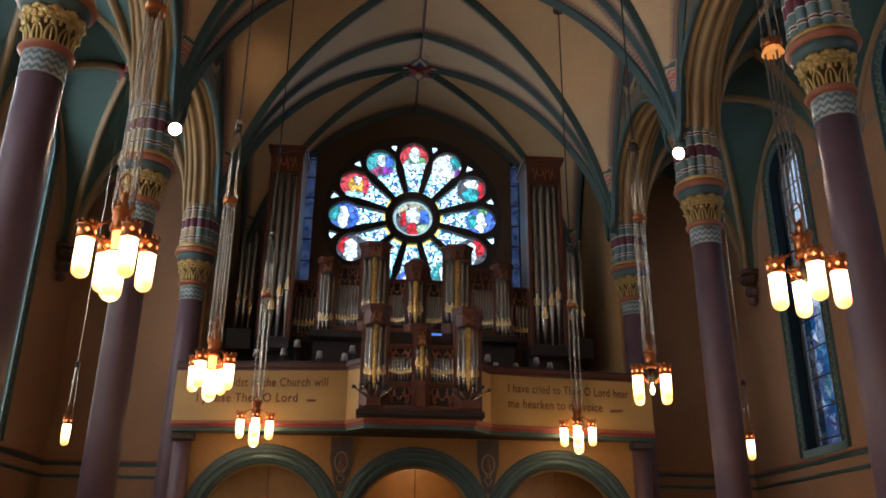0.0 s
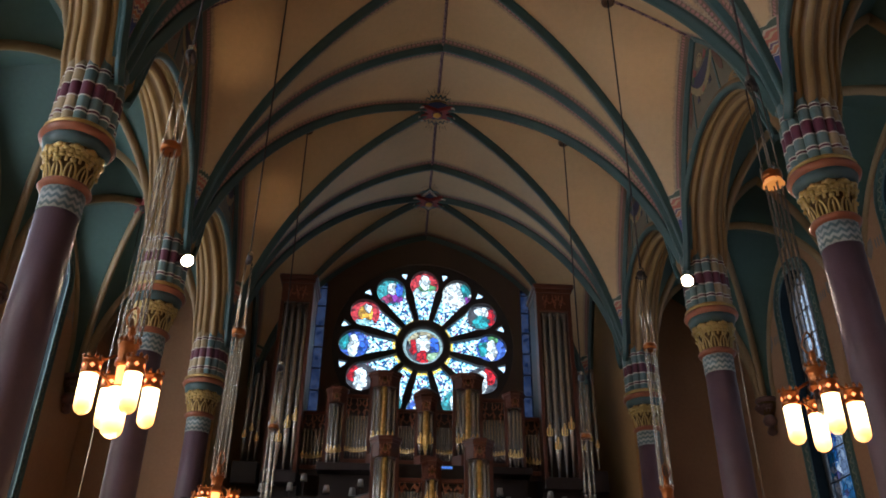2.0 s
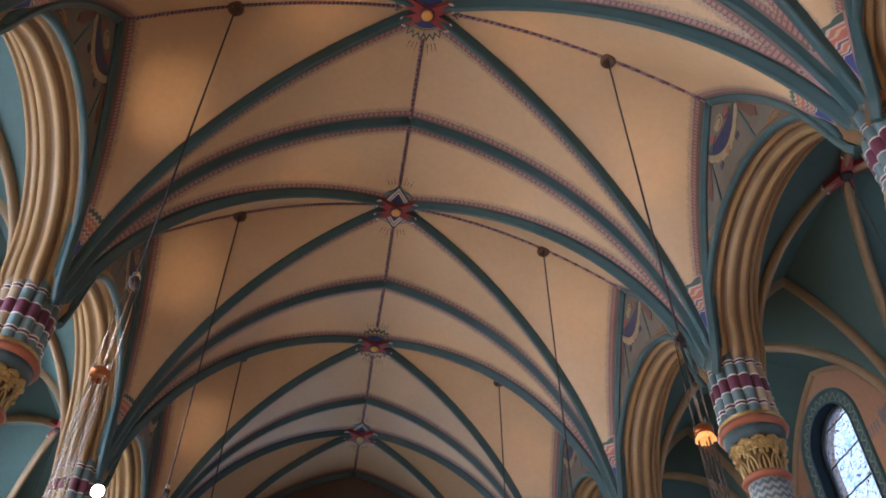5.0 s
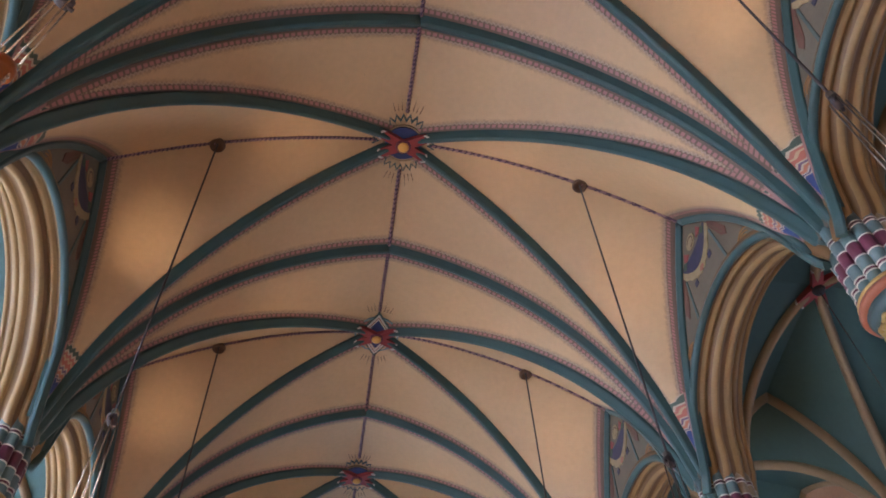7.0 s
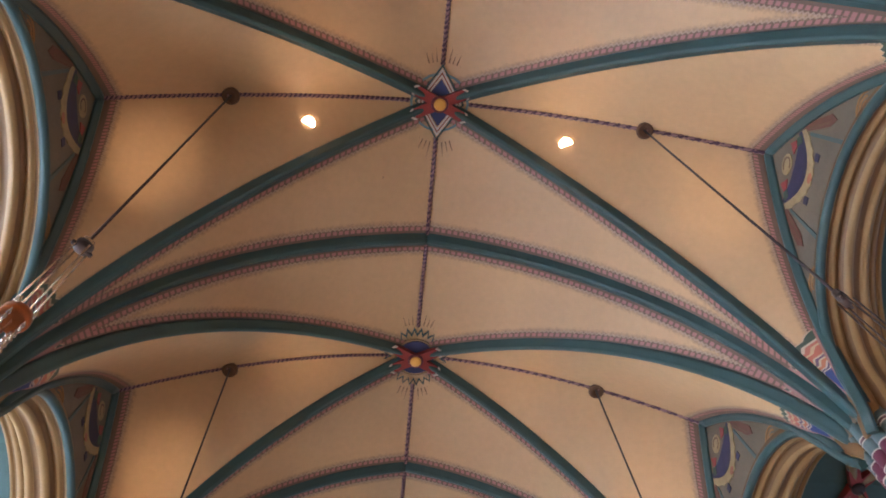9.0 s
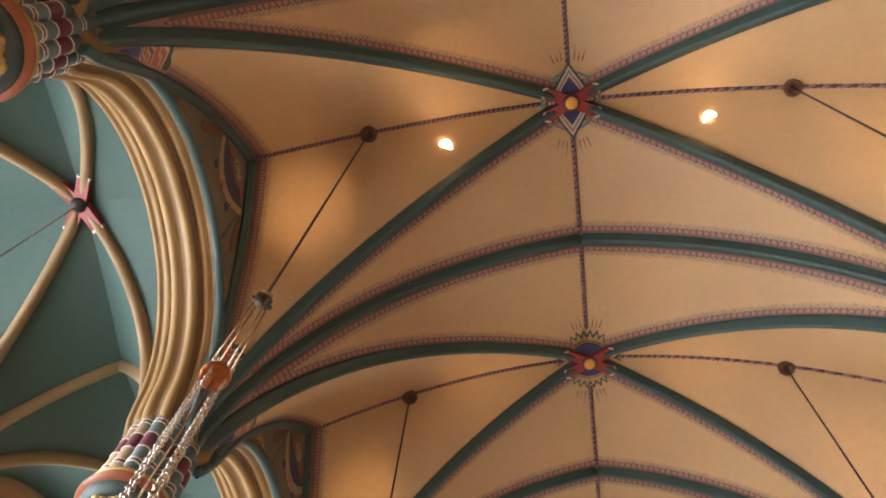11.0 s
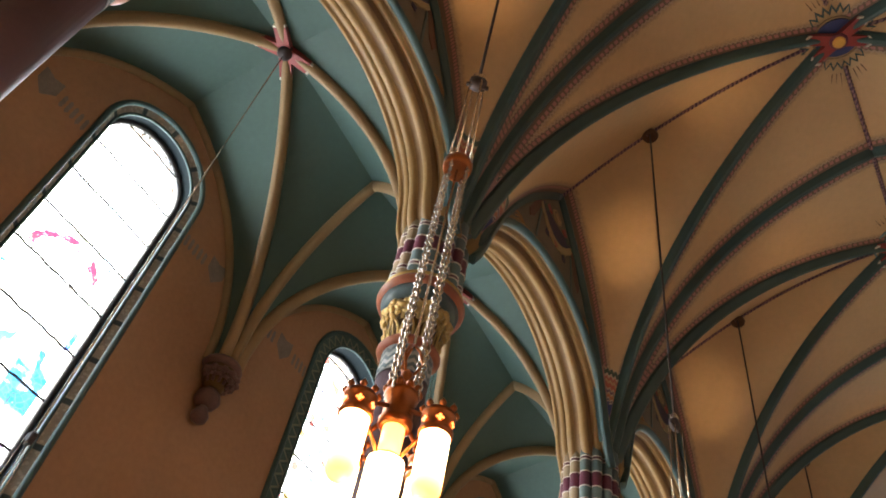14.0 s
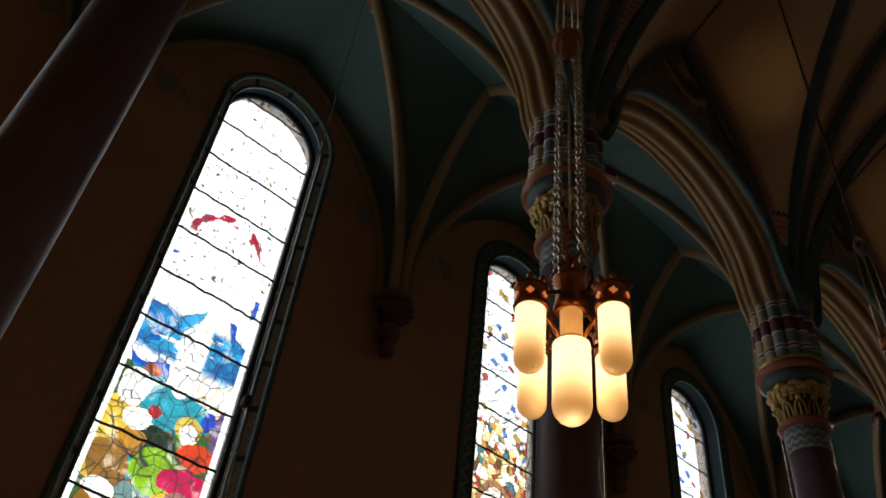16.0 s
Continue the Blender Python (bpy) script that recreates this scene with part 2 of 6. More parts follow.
def lamp_glass():
    m, nt, b = nodes_of("lit_opal_glass", 0.3)
    tc = nt.nodes.new("ShaderNodeTexCoord")
    xyz = nt.nodes.new("ShaderNodeSeparateXYZ")
    nt.links.new(tc.outputs["Generated"], xyz.inputs[0])
    glow = math_node(nt, "ADD", math_node(nt, "MULTIPLY", step(nt, xyz.outputs[2], 0.34, 0.34), 7.6), 2.0)
    b.inputs["Base Color"].default_value = (0.8, 0.7, 0.5, 1)
    nt.links.new(blend(nt, step(nt, xyz.outputs[2], 0.36, 0.3), (1.0, 0.44, 0.11), (1.0, 0.75, 0.38)), b.inputs["Emission Color"])
    nt.links.new(glow, b.inputs["Emission Strength"])
    return m


LAMP_GLASS = lamp_glass()
# Emission that imitates lamplight on a spreader's copper underside.
SPREADER_GLOW, nt_, b_ = nodes_of("lit_spreader_underside", 0.4)
b_.inputs["Base Color"].default_value = (0.5, 0.25, 0.1, 1)
b_.inputs["Emission Color"].default_value, b_.inputs["Emission Strength"].default_value = (1.0, 0.36, 0.08, 1), 0.75
AMBER_GLASS, nt_, b_ = nodes_of("lit_amber_glass", 0.3)
b_.inputs["Base Color"].default_value = (0.7, 0.45, 0.2, 1)
b_.inputs["Emission Color"].default_value, b_.inputs["Emission Strength"].default_value = (1.0, 0.42, 0.11, 1), 3.2
FLOOD_GLASS, nt_, b_ = nodes_of("lit_flood_lens", 0.3)
b_.inputs["Emission Color"].default_value, b_.inputs["Emission Strength"].default_value = (1.0, 0.75, 0.45, 1), 60.0


def glass_out(nt, b, colour):
    """Stained glass: the daylight behind it shows and falls through in its colour."""
    out = nt.nodes["Material Output"]
    tr = nt.nodes.new("ShaderNodeBsdfTransparent")
    tl = nt.nodes.new("ShaderNodeBsdfTranslucent")
    mx = nt.nodes.new("ShaderNodeMixShader")
    mx.inputs[0].default_value = 0.15
    nt.links.new(colour, tr.inputs["Color"])
    nt.links.new(colour, tl.inputs["Color"])
    nt.links.new(tr.outputs[0], mx.inputs[1])
    nt.links.new(tl.outputs[0], mx.inputs[2])
    nt.links.new(mx.outputs[0], out.inputs["Surface"])


def cells(nt, coord, scale, edge=0.05):
    """Random value for each piece of glass, and the lead between pieces."""
    v = node(nt, "ShaderNodeTexVoronoi", Scale=scale)
    nt.links.new(coord, v.inputs["Vector"])
    e = node(nt, "ShaderNodeTexVoronoi", Scale=scale)
    e.feature = "DISTANCE_TO_EDGE"
    nt.links.new(coord, e.inputs["Vector"])
    sp = nt.nodes.new("ShaderNodeSeparateColor")
    nt.links.new(v.outputs["Color"], sp.inputs[0])
    return sp.outputs[0], sp.outputs[1], step(nt, e.outputs["Distance"], edge, 0.02)


def spot(nt, u, v, u0, v0, ru, rv, soft=0.08):
    """Ellipse mask."""
    a = math_node(nt, "MULTIPLY", math_node(nt, "SUBTRACT", u, u0), 1.0 / ru)
    c = math_node(nt, "MULTIPLY", math_node(nt, "SUBTRACT", v, v0), 1.0 / rv)
    return math_node(nt, "SUBTRACT", 1.0, step(nt, math_node(nt, "ADD", math_node(nt, "MULTIPLY", a, a), math_node(nt, "MULTIPLY", c, c)), 1.0, soft))


def rose_glass(name, centre_r, angle, shapes, ground):
    """Local x across, z outwards from the hub. shapes: upright ellipses (u, v, ru, rv, colour) inside the round head."""
    m, nt, b = nodes_of(name, 0.2)
    tc = nt.nodes.new("ShaderNodeTexCoord")
    xyz = nt.nodes.new("ShaderNodeSeparateXYZ")
    nt.links.new(tc.outputs["Object"], xyz.inputs[0])
    r1, r2, lead = cells(nt, tc.outputs["Object"], 13.0, 0.04)
    field = ramp(nt, r1, [(0, (0.015, 0.05, 0.16)), (0.18, (0.34, 0.66, 0.80)), (0.44, (0.05, 0.22, 0.42)), (0.52, (0.72, 0.86, 0.90)), (0.82, (0.02, 0.12, 0.16)), (0.93, (0.34, 0.08, 0.20))])
    warp = node(nt, "ShaderNodeTexNoise", Scale=5.0, Detail=2.0)
    nt.links.new(tc.outputs["Object"], warp.inputs["Vector"])
    ws = nt.nodes.new("ShaderNodeSeparateColor")
    nt.links.new(warp.outputs["Color"], ws.inputs[0])
    p1, p2, lead2 = cells(nt, tc.outputs["Object"], 8.0, 0.035)
    dx, dz = xyz.outputs[0], math_node(nt, "SUBTRACT", xyz.outputs[2], centre_r)
    dist = math_node(nt, "SQRT", math_node(nt, "ADD", math_node(nt, "MULTIPLY", dx, dx), math_node(nt, "MULTIPLY", dz, dz)))
    ca, sa = math.cos(angle), math.sin(angle)
    u = math_node(nt, "ADD", math_node(nt, "MULTIPLY", dx, ca), math_node(nt, "MULTIPLY", dz, sa))
    v = math_node(nt, "ADD", math_node(nt, "MULTIPLY", dx, -sa), math_node(nt, "MULTIPLY", dz, ca))
    u = math_node(nt, "ADD", u, math_node(nt, "MULTIPLY", math_node(nt, "SUBTRACT", ws.outputs[0], 0.5), 0.30))
    v = math_node(nt, "ADD", v, math_node(nt, "MULTIPLY", math_node(nt, "SUBTRACT", ws.outputs[1], 0.5), 0.30))
    c = blend(nt, p1, tuple(q * 0.2 for q in ground), tuple(min(1.0, q * 1.1 + 0.04) for q in ground))
    for u0, v0, ru, rv, tone in shapes:
        tint = blend(nt, p2, tuple(q * 0.22 for q in tone), tuple(min(1.0, q * 1.1) for q in tone))
        c = blend(nt, math_node(nt, "SUBTRACT", spot(nt, u, v, u0, v0, ru + 0.025, rv + 0.025), 0.0), c, (0.02, 0.02, 0.03))
        c = blend(nt, spot(nt, u, v, u0, v0, ru, rv), c, tint)
    figure = blend(nt, lead2, (0.03, 0.03, 0.04), c)
    if centre_r:
        c = blend(nt, step(nt, dist, 0.60, 0.02), figure, blend(nt, lead, (0.02, 0.02, 0.03), field))
        hub = math_node(nt, "SUBTRACT", 1.0, step(nt, xyz.outputs[2], 1.22, 0.02))
        c = blend(nt, math_node(nt, "MULTIPLY", hub, step(nt, r2, 0.25, 0.05)), c, (0.75, 0.5, 0.08))
    else:
        c = blend(nt, step(nt, dist, 0.68, 0.01), figure, blend(nt, lead, (0.03, 0.03, 0.04), (0.22, 0.30, 0.30)))
    glass_out(nt, b, c)
    return m


W_, R_, O_, T_, G_, B_, P_, K_ = (0.86, 0.92, 0.94), (0.55, 0.02, 0.03), (0.75, 0.36, 0.06), (0.03, 0.30, 0.32), (0.10, 0.28, 0.12), (0.04, 0.12, 0.50), (0.22, 0.04, 0.26), (0.05, 0.05, 0.06)
PETALS = [
    (R_, [(0.0, -0.35, 0.5, 0.22, (0.6, 0.82, 0.88)), (0.1, -0.1, 0.36, 0.16, G_), (0.02, 0.15, 0.22, 0.32, W_)]),
    (W_, [(0.35, 0.2, 0.2, 0.32, T_), (0.42, -0.25, 0.12, 0.18, P_), (-0.1, 0.0, 0.26, 0.45, W_)]),
    (K_, [(0.38, 0.0, 0.16, 0.4, R_), (0.0, 0.25, 0.3, 0.22, W_), (-0.05, -0.2, 0.35, 0.26, T_)]),
    (B_, [(0.1, 0.42, 0.18, 0.14, G_), (-0.3, 0.0, 0.2, 0.3, T_), (0.02, -0.05, 0.2, 0.45, W_)]),
    (K_, [(0.28, 0.2, 0.26, 0.36, R_), (-0.05, -0.05, 0.24, 0.5, W_)]),
    (T_, [(0.0, 0.1, 0.25, 0.4, W_), (0.2, -0.3, 0.2, 0.2, R_)]),
    (B_, [(0.0, 0.1, 0.25, 0.4, W_), (-0.2, -0.3, 0.2, 0.2, P_)]),
    (T_, [(0.0, 0.1, 0.25, 0.4, W_), (0.2, -0.3, 0.2, 0.2, O_)]),
    (K_, [(-0.3, 0.15, 0.24, 0.36, R_), (-0.02, -0.05, 0.26, 0.5, W_)]),
    (B_, [(-0.4, 0.15, 0.2, 0.35, T_), (0.35, -0.15, 0.2, 0.3, B_), (-0.02, -0.05, 0.2, 0.5, W_)]),
    (R_, [(0.05, 0.05, 0.3, 0.34, O_), (0.08, 0.25, 0.14, 0.18, W_), (0.0, -0.42, 0.4, 0.18, (0.4, 0.72, 0.78))]),
    (T_, [(0.2, -0.25, 0.34, 0.22, P_), (-0.15, -0.3, 0.2, 0.18, (0.35, 0.06, 0.14)), (0.35, 0.1, 0.16, 0.3, B_), (0.03, 0.2, 0.16, 0.28, W_)]),
]
ROSE_PETALS = [rose_glass("rose_petal_glass", 2.76, math.radians(30) * s, shapes, ground) for s, (ground, shapes) in enumerate(PETALS)]
ROSE_HUB = rose_glass("rose_hub_glass", 0.0, 0.0, [(0.0, 0.35, 0.6, 0.4, (0.40, 0.34, 0.22)), (0.42, 0.1, 0.24, 0.34, B_), (-0.36, -0.02, 0.14, 0.3, R_), (0.0, 0.1, 0.26, 0.42, W_), (0.02, -0.45, 0.27, 0.28, R_), (0.4, -0.4, 0.22, 0.2, (0.35, 0.5, 0.3))], K_)


PALE_, GOLD_, OLIVE_, LEAF_, TEAL_ = (0.86, 0.84, 0.74), (0.48, 0.31, 0.03), (0.19, 0.085, 0.01), (0.15, 0.30, 0.008), (0.006, 0.22, 0.28)
FIGURES = (   # robed shapes: across, up, half width, half height, tone
    (0.10, 2.60, 0.62, 0.34, TEAL_), (-0.06, 2.02, 0.36, 0.26, (0.004, 0.016, 0.006)), (0.10, 1.72, 0.34, 0.28, LEAF_), (-0.10, 1.32, 0.30, 0.16, (0.10, 0.18, 0.17)),
    (-0.66, 2.18, 0.34, 0.42, GOLD_), (-0.84, 1.65, 0.14, 0.34, (0.42, 0.30, 0.03)), (-0.36, 1.98, 0.22, 0.16, (0.36, 0.16, 0.012)), (-0.52, 1.58, 0.30, 0.36, OLIVE_),
    (-0.80, 2.75, 0.16, 0.26, (0.02, 0.06, 0.01)), (-0.57, 2.70, 0.21, 0.25, PALE_), (-0.40, 2.30, 0.22, 0.16, PALE_), (-0.18, 2.47, 0.12, 0.09, (0.26, 0.01, 0.01)),
    (0.86, 2.55, 0.14, 0.42, (0.10, 0.06, 0.14)), (0.63, 2.66, 0.10, 0.18, (0.006, 0.04, 0.34)), (0.40, 2.44, 0.20, 0.23, (0.46, 0.33, 0.05)), (0.42, 2.36, 0.13, 0.16, PALE_),
    (0.58, 2.08, 0.26, 0.18, (0.48, 0.035, 0.006)), (0.52, 1.68, 0.40, 0.22, (0.36, 0.004, 0.05)), (0.56, 1.40, 0.26, 0.16, (0.25, 0.10, 0.08)), (-0.52, 1.20, 0.22, 0.14, PALE_),
    (0.0, 3.45, 0.26, 0.62, PALE_), (-0.62, 3.42, 0.26, 0.30, PALE_), (-0.45, 3.03, 0.12, 0.10, (0.34, 0.05, 0.004)), (0.46, 3.18, 0.17, 0.19, (0.70, 0.45, 0.30)), (0.46, 3.18, 0.13, 0.15, PALE_), (0.70, 3.48, 0.20, 0.20, PALE_),
)


def lancet_glass(name, cool):
    """Tall figured window: pale canopy above, blue and white clouds, robed shapes below. Local y across, z up from the sill."""
    m, nt, b = nodes_of(name, 0.2)
    tc = nt.nodes.new("ShaderNodeTexCoord")
    xyz = nt.nodes.new("ShaderNodeSeparateXYZ")
    nt.links.new(tc.outputs["Object"], xyz.inputs[0])
    info = nt.nodes.new("ShaderNodeObjectInfo")
    shift = nt.nodes.new("ShaderNodeVectorMath")
    shift.operation = "ADD"
    nt.links.new(tc.outputs["Object"], shift.inputs[0])
    cmb = nt.nodes.new("ShaderNodeCombineXYZ")
    nt.links.new(math_node(nt, "MULTIPLY", info.outputs["Random"], 40.0), cmb.inputs[0])
    nt.links.new(cmb.outputs[0], shift.inputs[1])
    plain_coord = shift.outputs[0]
    wn_ = node(nt, "ShaderNodeTexNoise", Scale=1.6, Detail=3.0)
    nt.links.new(plain_coord, wn_.inputs["Vector"])
    wv = nt.nodes.new("ShaderNodeVectorMath")
    wv.operation = "MULTIPLY_ADD"
    nt.links.new(wn_.outputs["Color"], wv.inputs[0])
    wv.inputs[1].default_value = (0.0, 0.30, 0.30)
    nt.links.new(plain_coord, wv.inputs[2])
    shift = wv
    y, z = xyz.outputs[1], xyz.outputs[2]
    f1, f2, lead = cells(nt, shift.outputs[0], 6.5, 0.03)
    b1, b2, lead2 = cells(nt, shift.outputs[0], 2.1, 0.012)
    # broad colour areas of the figures
    sx = nt.nodes.new("ShaderNodeSeparateXYZ")
    nt.links.new(shift.outputs[0], sx.inputs[0])
    flip = math_node(nt, "SUBTRACT", math_node(nt, "MULTIPLY", math_node(nt, "LESS_THAN", info.outputs["Random"], 0.5), 2.0), 1.0)
    wy = math_node(nt, "MULTIPLY", math_node(nt, "SUBTRACT", sx.outputs[1], 0.15), flip)
    wz = math_node(nt, "SUBTRACT", sx.outputs[2], 0.15)
    robes = ramp(nt, b1, [(0, GOLD_), (0.2, OLIVE_), (0.36, (0.03, 0.09, 0.02)), (0.5, (0.20, 0.01, 0.03)), (0.64, TEAL_), (0.78, (0.8, 0.72, 0.55)), (0.9, (0.05, 0.03, 0.08))])
    clouds = ramp(nt, b2, [(0, (0.004, 0.06, 0.36)), (0.10, (0.02, 0.26, 0.50)), (0.22, (0.9, 0.9, 0.86)), (0.85, (0.85, 0.78, 0.6)), (0.95, (0.006, 0.02, 0.30))])
    pale = ramp(nt, f1, [(0, (0.92, 0.93, 0.9)), (0.5, (0.86, 0.9, 0.92)), (0.72, (0.62, 0.76, 0.88)), (0.80, (0.9, 0.85, 0.7)), (0.88, (0.9, 0.92, 0.9)), (0.97, (0.6, 0.62, 0.5))])
    wob = math_node(nt, "ADD", z, math_node(nt, "MULTIPLY", math_node(nt, "SUBTRACT", b2, 0.5), 0.9))
    if cool:
        robes = blend(nt, 0.75, robes, (0.02, 0.10, 0.24))
    c = blend(nt, step(nt, wob, 2.6, 0.05), robes, clouds)
    for y0, z0, ry, rz, tone in FIGURES:
        if cool:
            tone = tuple(0.3 * q + 0.7 * r for q, r in zip(tone, (0.03, 0.13, 0.30)))
        ey = math_node(nt, "MULTIPLY", math_node(nt, "SUBTRACT", wy, y0), 1.0 / ry)
        ez = math_node(nt, "MULTIPLY", math_node(nt, "SUBTRACT", wz, z0), 1.0 / rz)
        el = math_node(nt, "ADD", math_node(nt, "MULTIPLY", ey, ey), math_node(nt, "MULTIPLY", ez, ez))
        tint = blend(nt, math_node(nt, "MULTIPLY", f1, 0.45), tone, tuple(min(1.0, q * 1.4 + 0.02) for q in tone))
        c = blend(nt, math_node(nt, "SUBTRACT", 1.0, step(nt, el, 1.0, 0.04)), c, tint)
    # streaks of blue sky on both sides of the middle figure
    stretch = nt.nodes.new("ShaderNodeVectorMath")
    stretch.operation = "MULTIPLY"
    stretch.inputs[1].default_value = (1.0, 2.0, 9.0)
    nt.links.new(plain_coord, stretch.inputs[0])
    streak = node(nt, "ShaderNodeTexNoise", Scale=1.0, Detail=2.0)
    nt.links.new(stretch.outputs[0], streak.inputs["Vector"])
    sky_ = math_node(nt, "MULTIPLY", band(nt, wz, 3.30, 4.12, 0.10), step(nt, math_node(nt, "ABSOLUTE", math_node(nt, "SUBTRACT", wy, 0.02)), 0.21, 0.04))
    c = blend(nt, math_node(nt, "MULTIPLY", sky_, step(nt, streak.outputs["Fac"], 0.34, 0.05)), c, blend(nt, f2, (0.001, 0.075, 0.26), (0.010, 0.25, 0.46)))
    c = blend(nt, step(nt, wob, 4.7, 0.05), c, pale)
    # arc of small red flames
    dz = math_node(nt, "SUBTRACT", z, 5.62)
    rad = math_node(nt, "SQRT", math_node(nt, "ADD", math_node(nt, "MULTIPLY", y, y), math_node(nt, "MULTIPLY", dz, dz)))
    flame = math_node(nt, "MULTIPLY", math_node(nt, "MULTIPLY", band(nt, math_node(nt, "ADD", rad, math_node(nt, "MULTIPLY", math_node(nt, "SUBTRACT", f1, 0.5), 0.12)), 0.54, 0.68, 0.02), step(nt, dz, 0.0, 0.05)), step(nt, f2, 0.38, 0.05))
    c = blend(nt, flame, c, (0.26, 0.012, 0.03))
    # folds and painted shading inside the pieces
    fold = node(nt, "ShaderNodeTexNoise", Scale=3.2, Detail=3.0)
    fold.inputs["Distortion"].default_value = 0.5
    nt.links.new(shift.outputs[0], fold.inputs["Vector"])
    low = math_node(nt, "SUBTRACT", 1.0, math_node(nt, "MULTIPLY", step(nt, z, 4.4, 0.5), 0.8))
    dark = math_node(nt, "MULTIPLY", math_node(nt, "SUBTRACT", 1.0, step(nt, fold.outputs["Fac"], 0.48, 0.14)), low)
    c = blend(nt, math_node(nt, "MULTIPLY", dark, 0.30), c, (0.03, 0.025, 0.02))
    light = math_node(nt, "MULTIPLY", step(nt, fold.outputs["Fac"], 0.60, 0.06), low)
    c = blend(nt, math_node(nt, "MULTIPLY", light, 0.25), c, (0.9, 0.85, 0.7))
    g1, g2, lead3 = cells(nt, shift.outputs[0], 4.2, 0.02)
    head = math_node(nt, "MULTIPLY", step(nt, wob, 4.3, 0.6), 0.74)
    lead, lead2, lead3 = (math_node(nt, "MAXIMUM", q, head) for q in (lead, lead2, lead3))
    c = blend(nt, lead3, (0.03, 0.03, 0.03), c)
    edge = step(nt, math_node(nt, "ABSOLUTE", y), 0.82, 0.01)
    c = blend(nt, edge, c, (0.85, 0.85, 0.8))
    # small painted marks on the pale canopy
    mark = node(nt, "ShaderNodeTexNoise", Scale=11.0, Detail=1.0)
    nt.links.new(plain_coord, mark.inputs["Vector"])
    c = blend(nt, math_node(nt, "MULTIPLY", step(nt, mark.outputs["Fac"], 0.655, 0.015), step(nt, z, 4.6, 0.3)), c, blend(nt, b1, (0.05, 0.07, 0.09), (0.16, 0.12, 0.06)))
    c = blend(nt, math_node(nt, "MAXIMUM", lead, 0.72), (0.05, 0.05, 0.05), c)
    c = blend(nt, lead2, (0.02, 0.02, 0.02), c)
    glass_out(nt, b, c)
    return m


def fine_glass():
    """Window of small pieces: mostly white above, gold and brown work below."""
    m, nt, b = nodes_of("small_piece_window_glass", 0.2)
    tc = nt.nodes.new("ShaderNodeTexCoord")
    xyz = nt.nodes.new("ShaderNodeSeparateXYZ")
    nt.links.new(tc.outputs["Object"], xyz.inputs[0])
    z, y = xyz.outputs[2], xyz.outputs[1]
    f1, f2, lead = cells(nt, tc.outputs["Object"], 7.0, 0.03)
    g1, g2, lead2 = cells(nt, tc.outputs["Object"], 3.0, 0.02)
    pale = ramp(nt, f1, [(0, (0.9, 0.93, 0.95)), (0.62, (0.75, 0.86, 0.92)), (0.78, (0.06, 0.14, 0.34)), (0.83, (0.85, 0.80, 0.6)), (0.92, (0.26, 0.18, 0.05)), (0.96, (0.26, 0.05, 0.04))])
    warm = ramp(nt, f1, [(0, (0.36, 0.20, 0.05)), (0.2, (0.85, 0.8, 0.66)), (0.46, (0.28, 0.04, 0.02)), (0.58, (0.10, 0.055, 0.02)), (0.7, (0.6, 0.44, 0.18)), (0.88, (0.05, 0.13, 0.15))])
    wob = math_node(nt, "ADD", z, math_node(nt, "MULTIPLY", math_node(nt, "SUBTRACT", g1, 0.5), 1.2))
    c = blend(nt, step(nt, wob, 5.2, 0.05), warm, pale)
    # pale niche with round head
    niche = spot(nt, y, z, 0.0, 2.9, 0.5, 1.1, 0.05)
    c = blend(nt, math_node(nt, "MULTIPLY", niche, 0.8), c, (0.75, 0.72, 0.62))
    c = blend(nt, math_node(nt, "SUBTRACT", spot(nt, y, z, 0.0, 2.9, 0.62, 1.25, 0.03), spot(nt, y, z, 0.0, 2.9, 0.5, 1.1, 0.03)), c, (0.25, 0.12, 0.05))
    edge = step(nt, math_node(nt, "ABSOLUTE", y), 0.80, 0.01)
    c = blend(nt, edge, c, (0.8, 0.8, 0.74))
    c = blend(nt, lead, (0.04, 0.04, 0.04), c)
    c = blend(nt, lead2, (0.03, 0.03, 0.03), c)
    glass_out(nt, b, c)
    return m


LANCET_FINE = fine_glass()
LANCET = lancet_glass("figured_window_glass", False)
LANCET_BLUE = lancet_glass("blue_figured_window_glass", True)


def frieze_material():
    """Border of pale panels divided by dark lines on a teal ground, by metres along and across."""
    m, nt, b = nodes_of("window_border_paint", 0.6)
    tc = nt.nodes.new("ShaderNodeTexCoord")
    uv = nt.nodes.new("ShaderNodeSeparateXYZ")
    nt.links.new(tc.outputs["UV"], uv.inputs[0])
    a = math_node(nt, "PINGPONG", uv.outputs[0], 0.4)
    nz = node(nt, "ShaderNodeTexVoronoi", Scale=14.0)
    nt.links.new(tc.outputs["Object"], nz.inputs["Vector"])
    c = blend(nt, step(nt, nz.outputs["Distance"], 0.4, 0.1), (0.48, 0.45, 0.39), (0.34, 0.32, 0.28))
    c = blend(nt, step(nt, a, 0.05, 0.01), (0.03, 0.06, 0.07), c)
    finish(nt, b, c, tc.outputs["Object"])
    return m


FRIEZE = frieze_material()


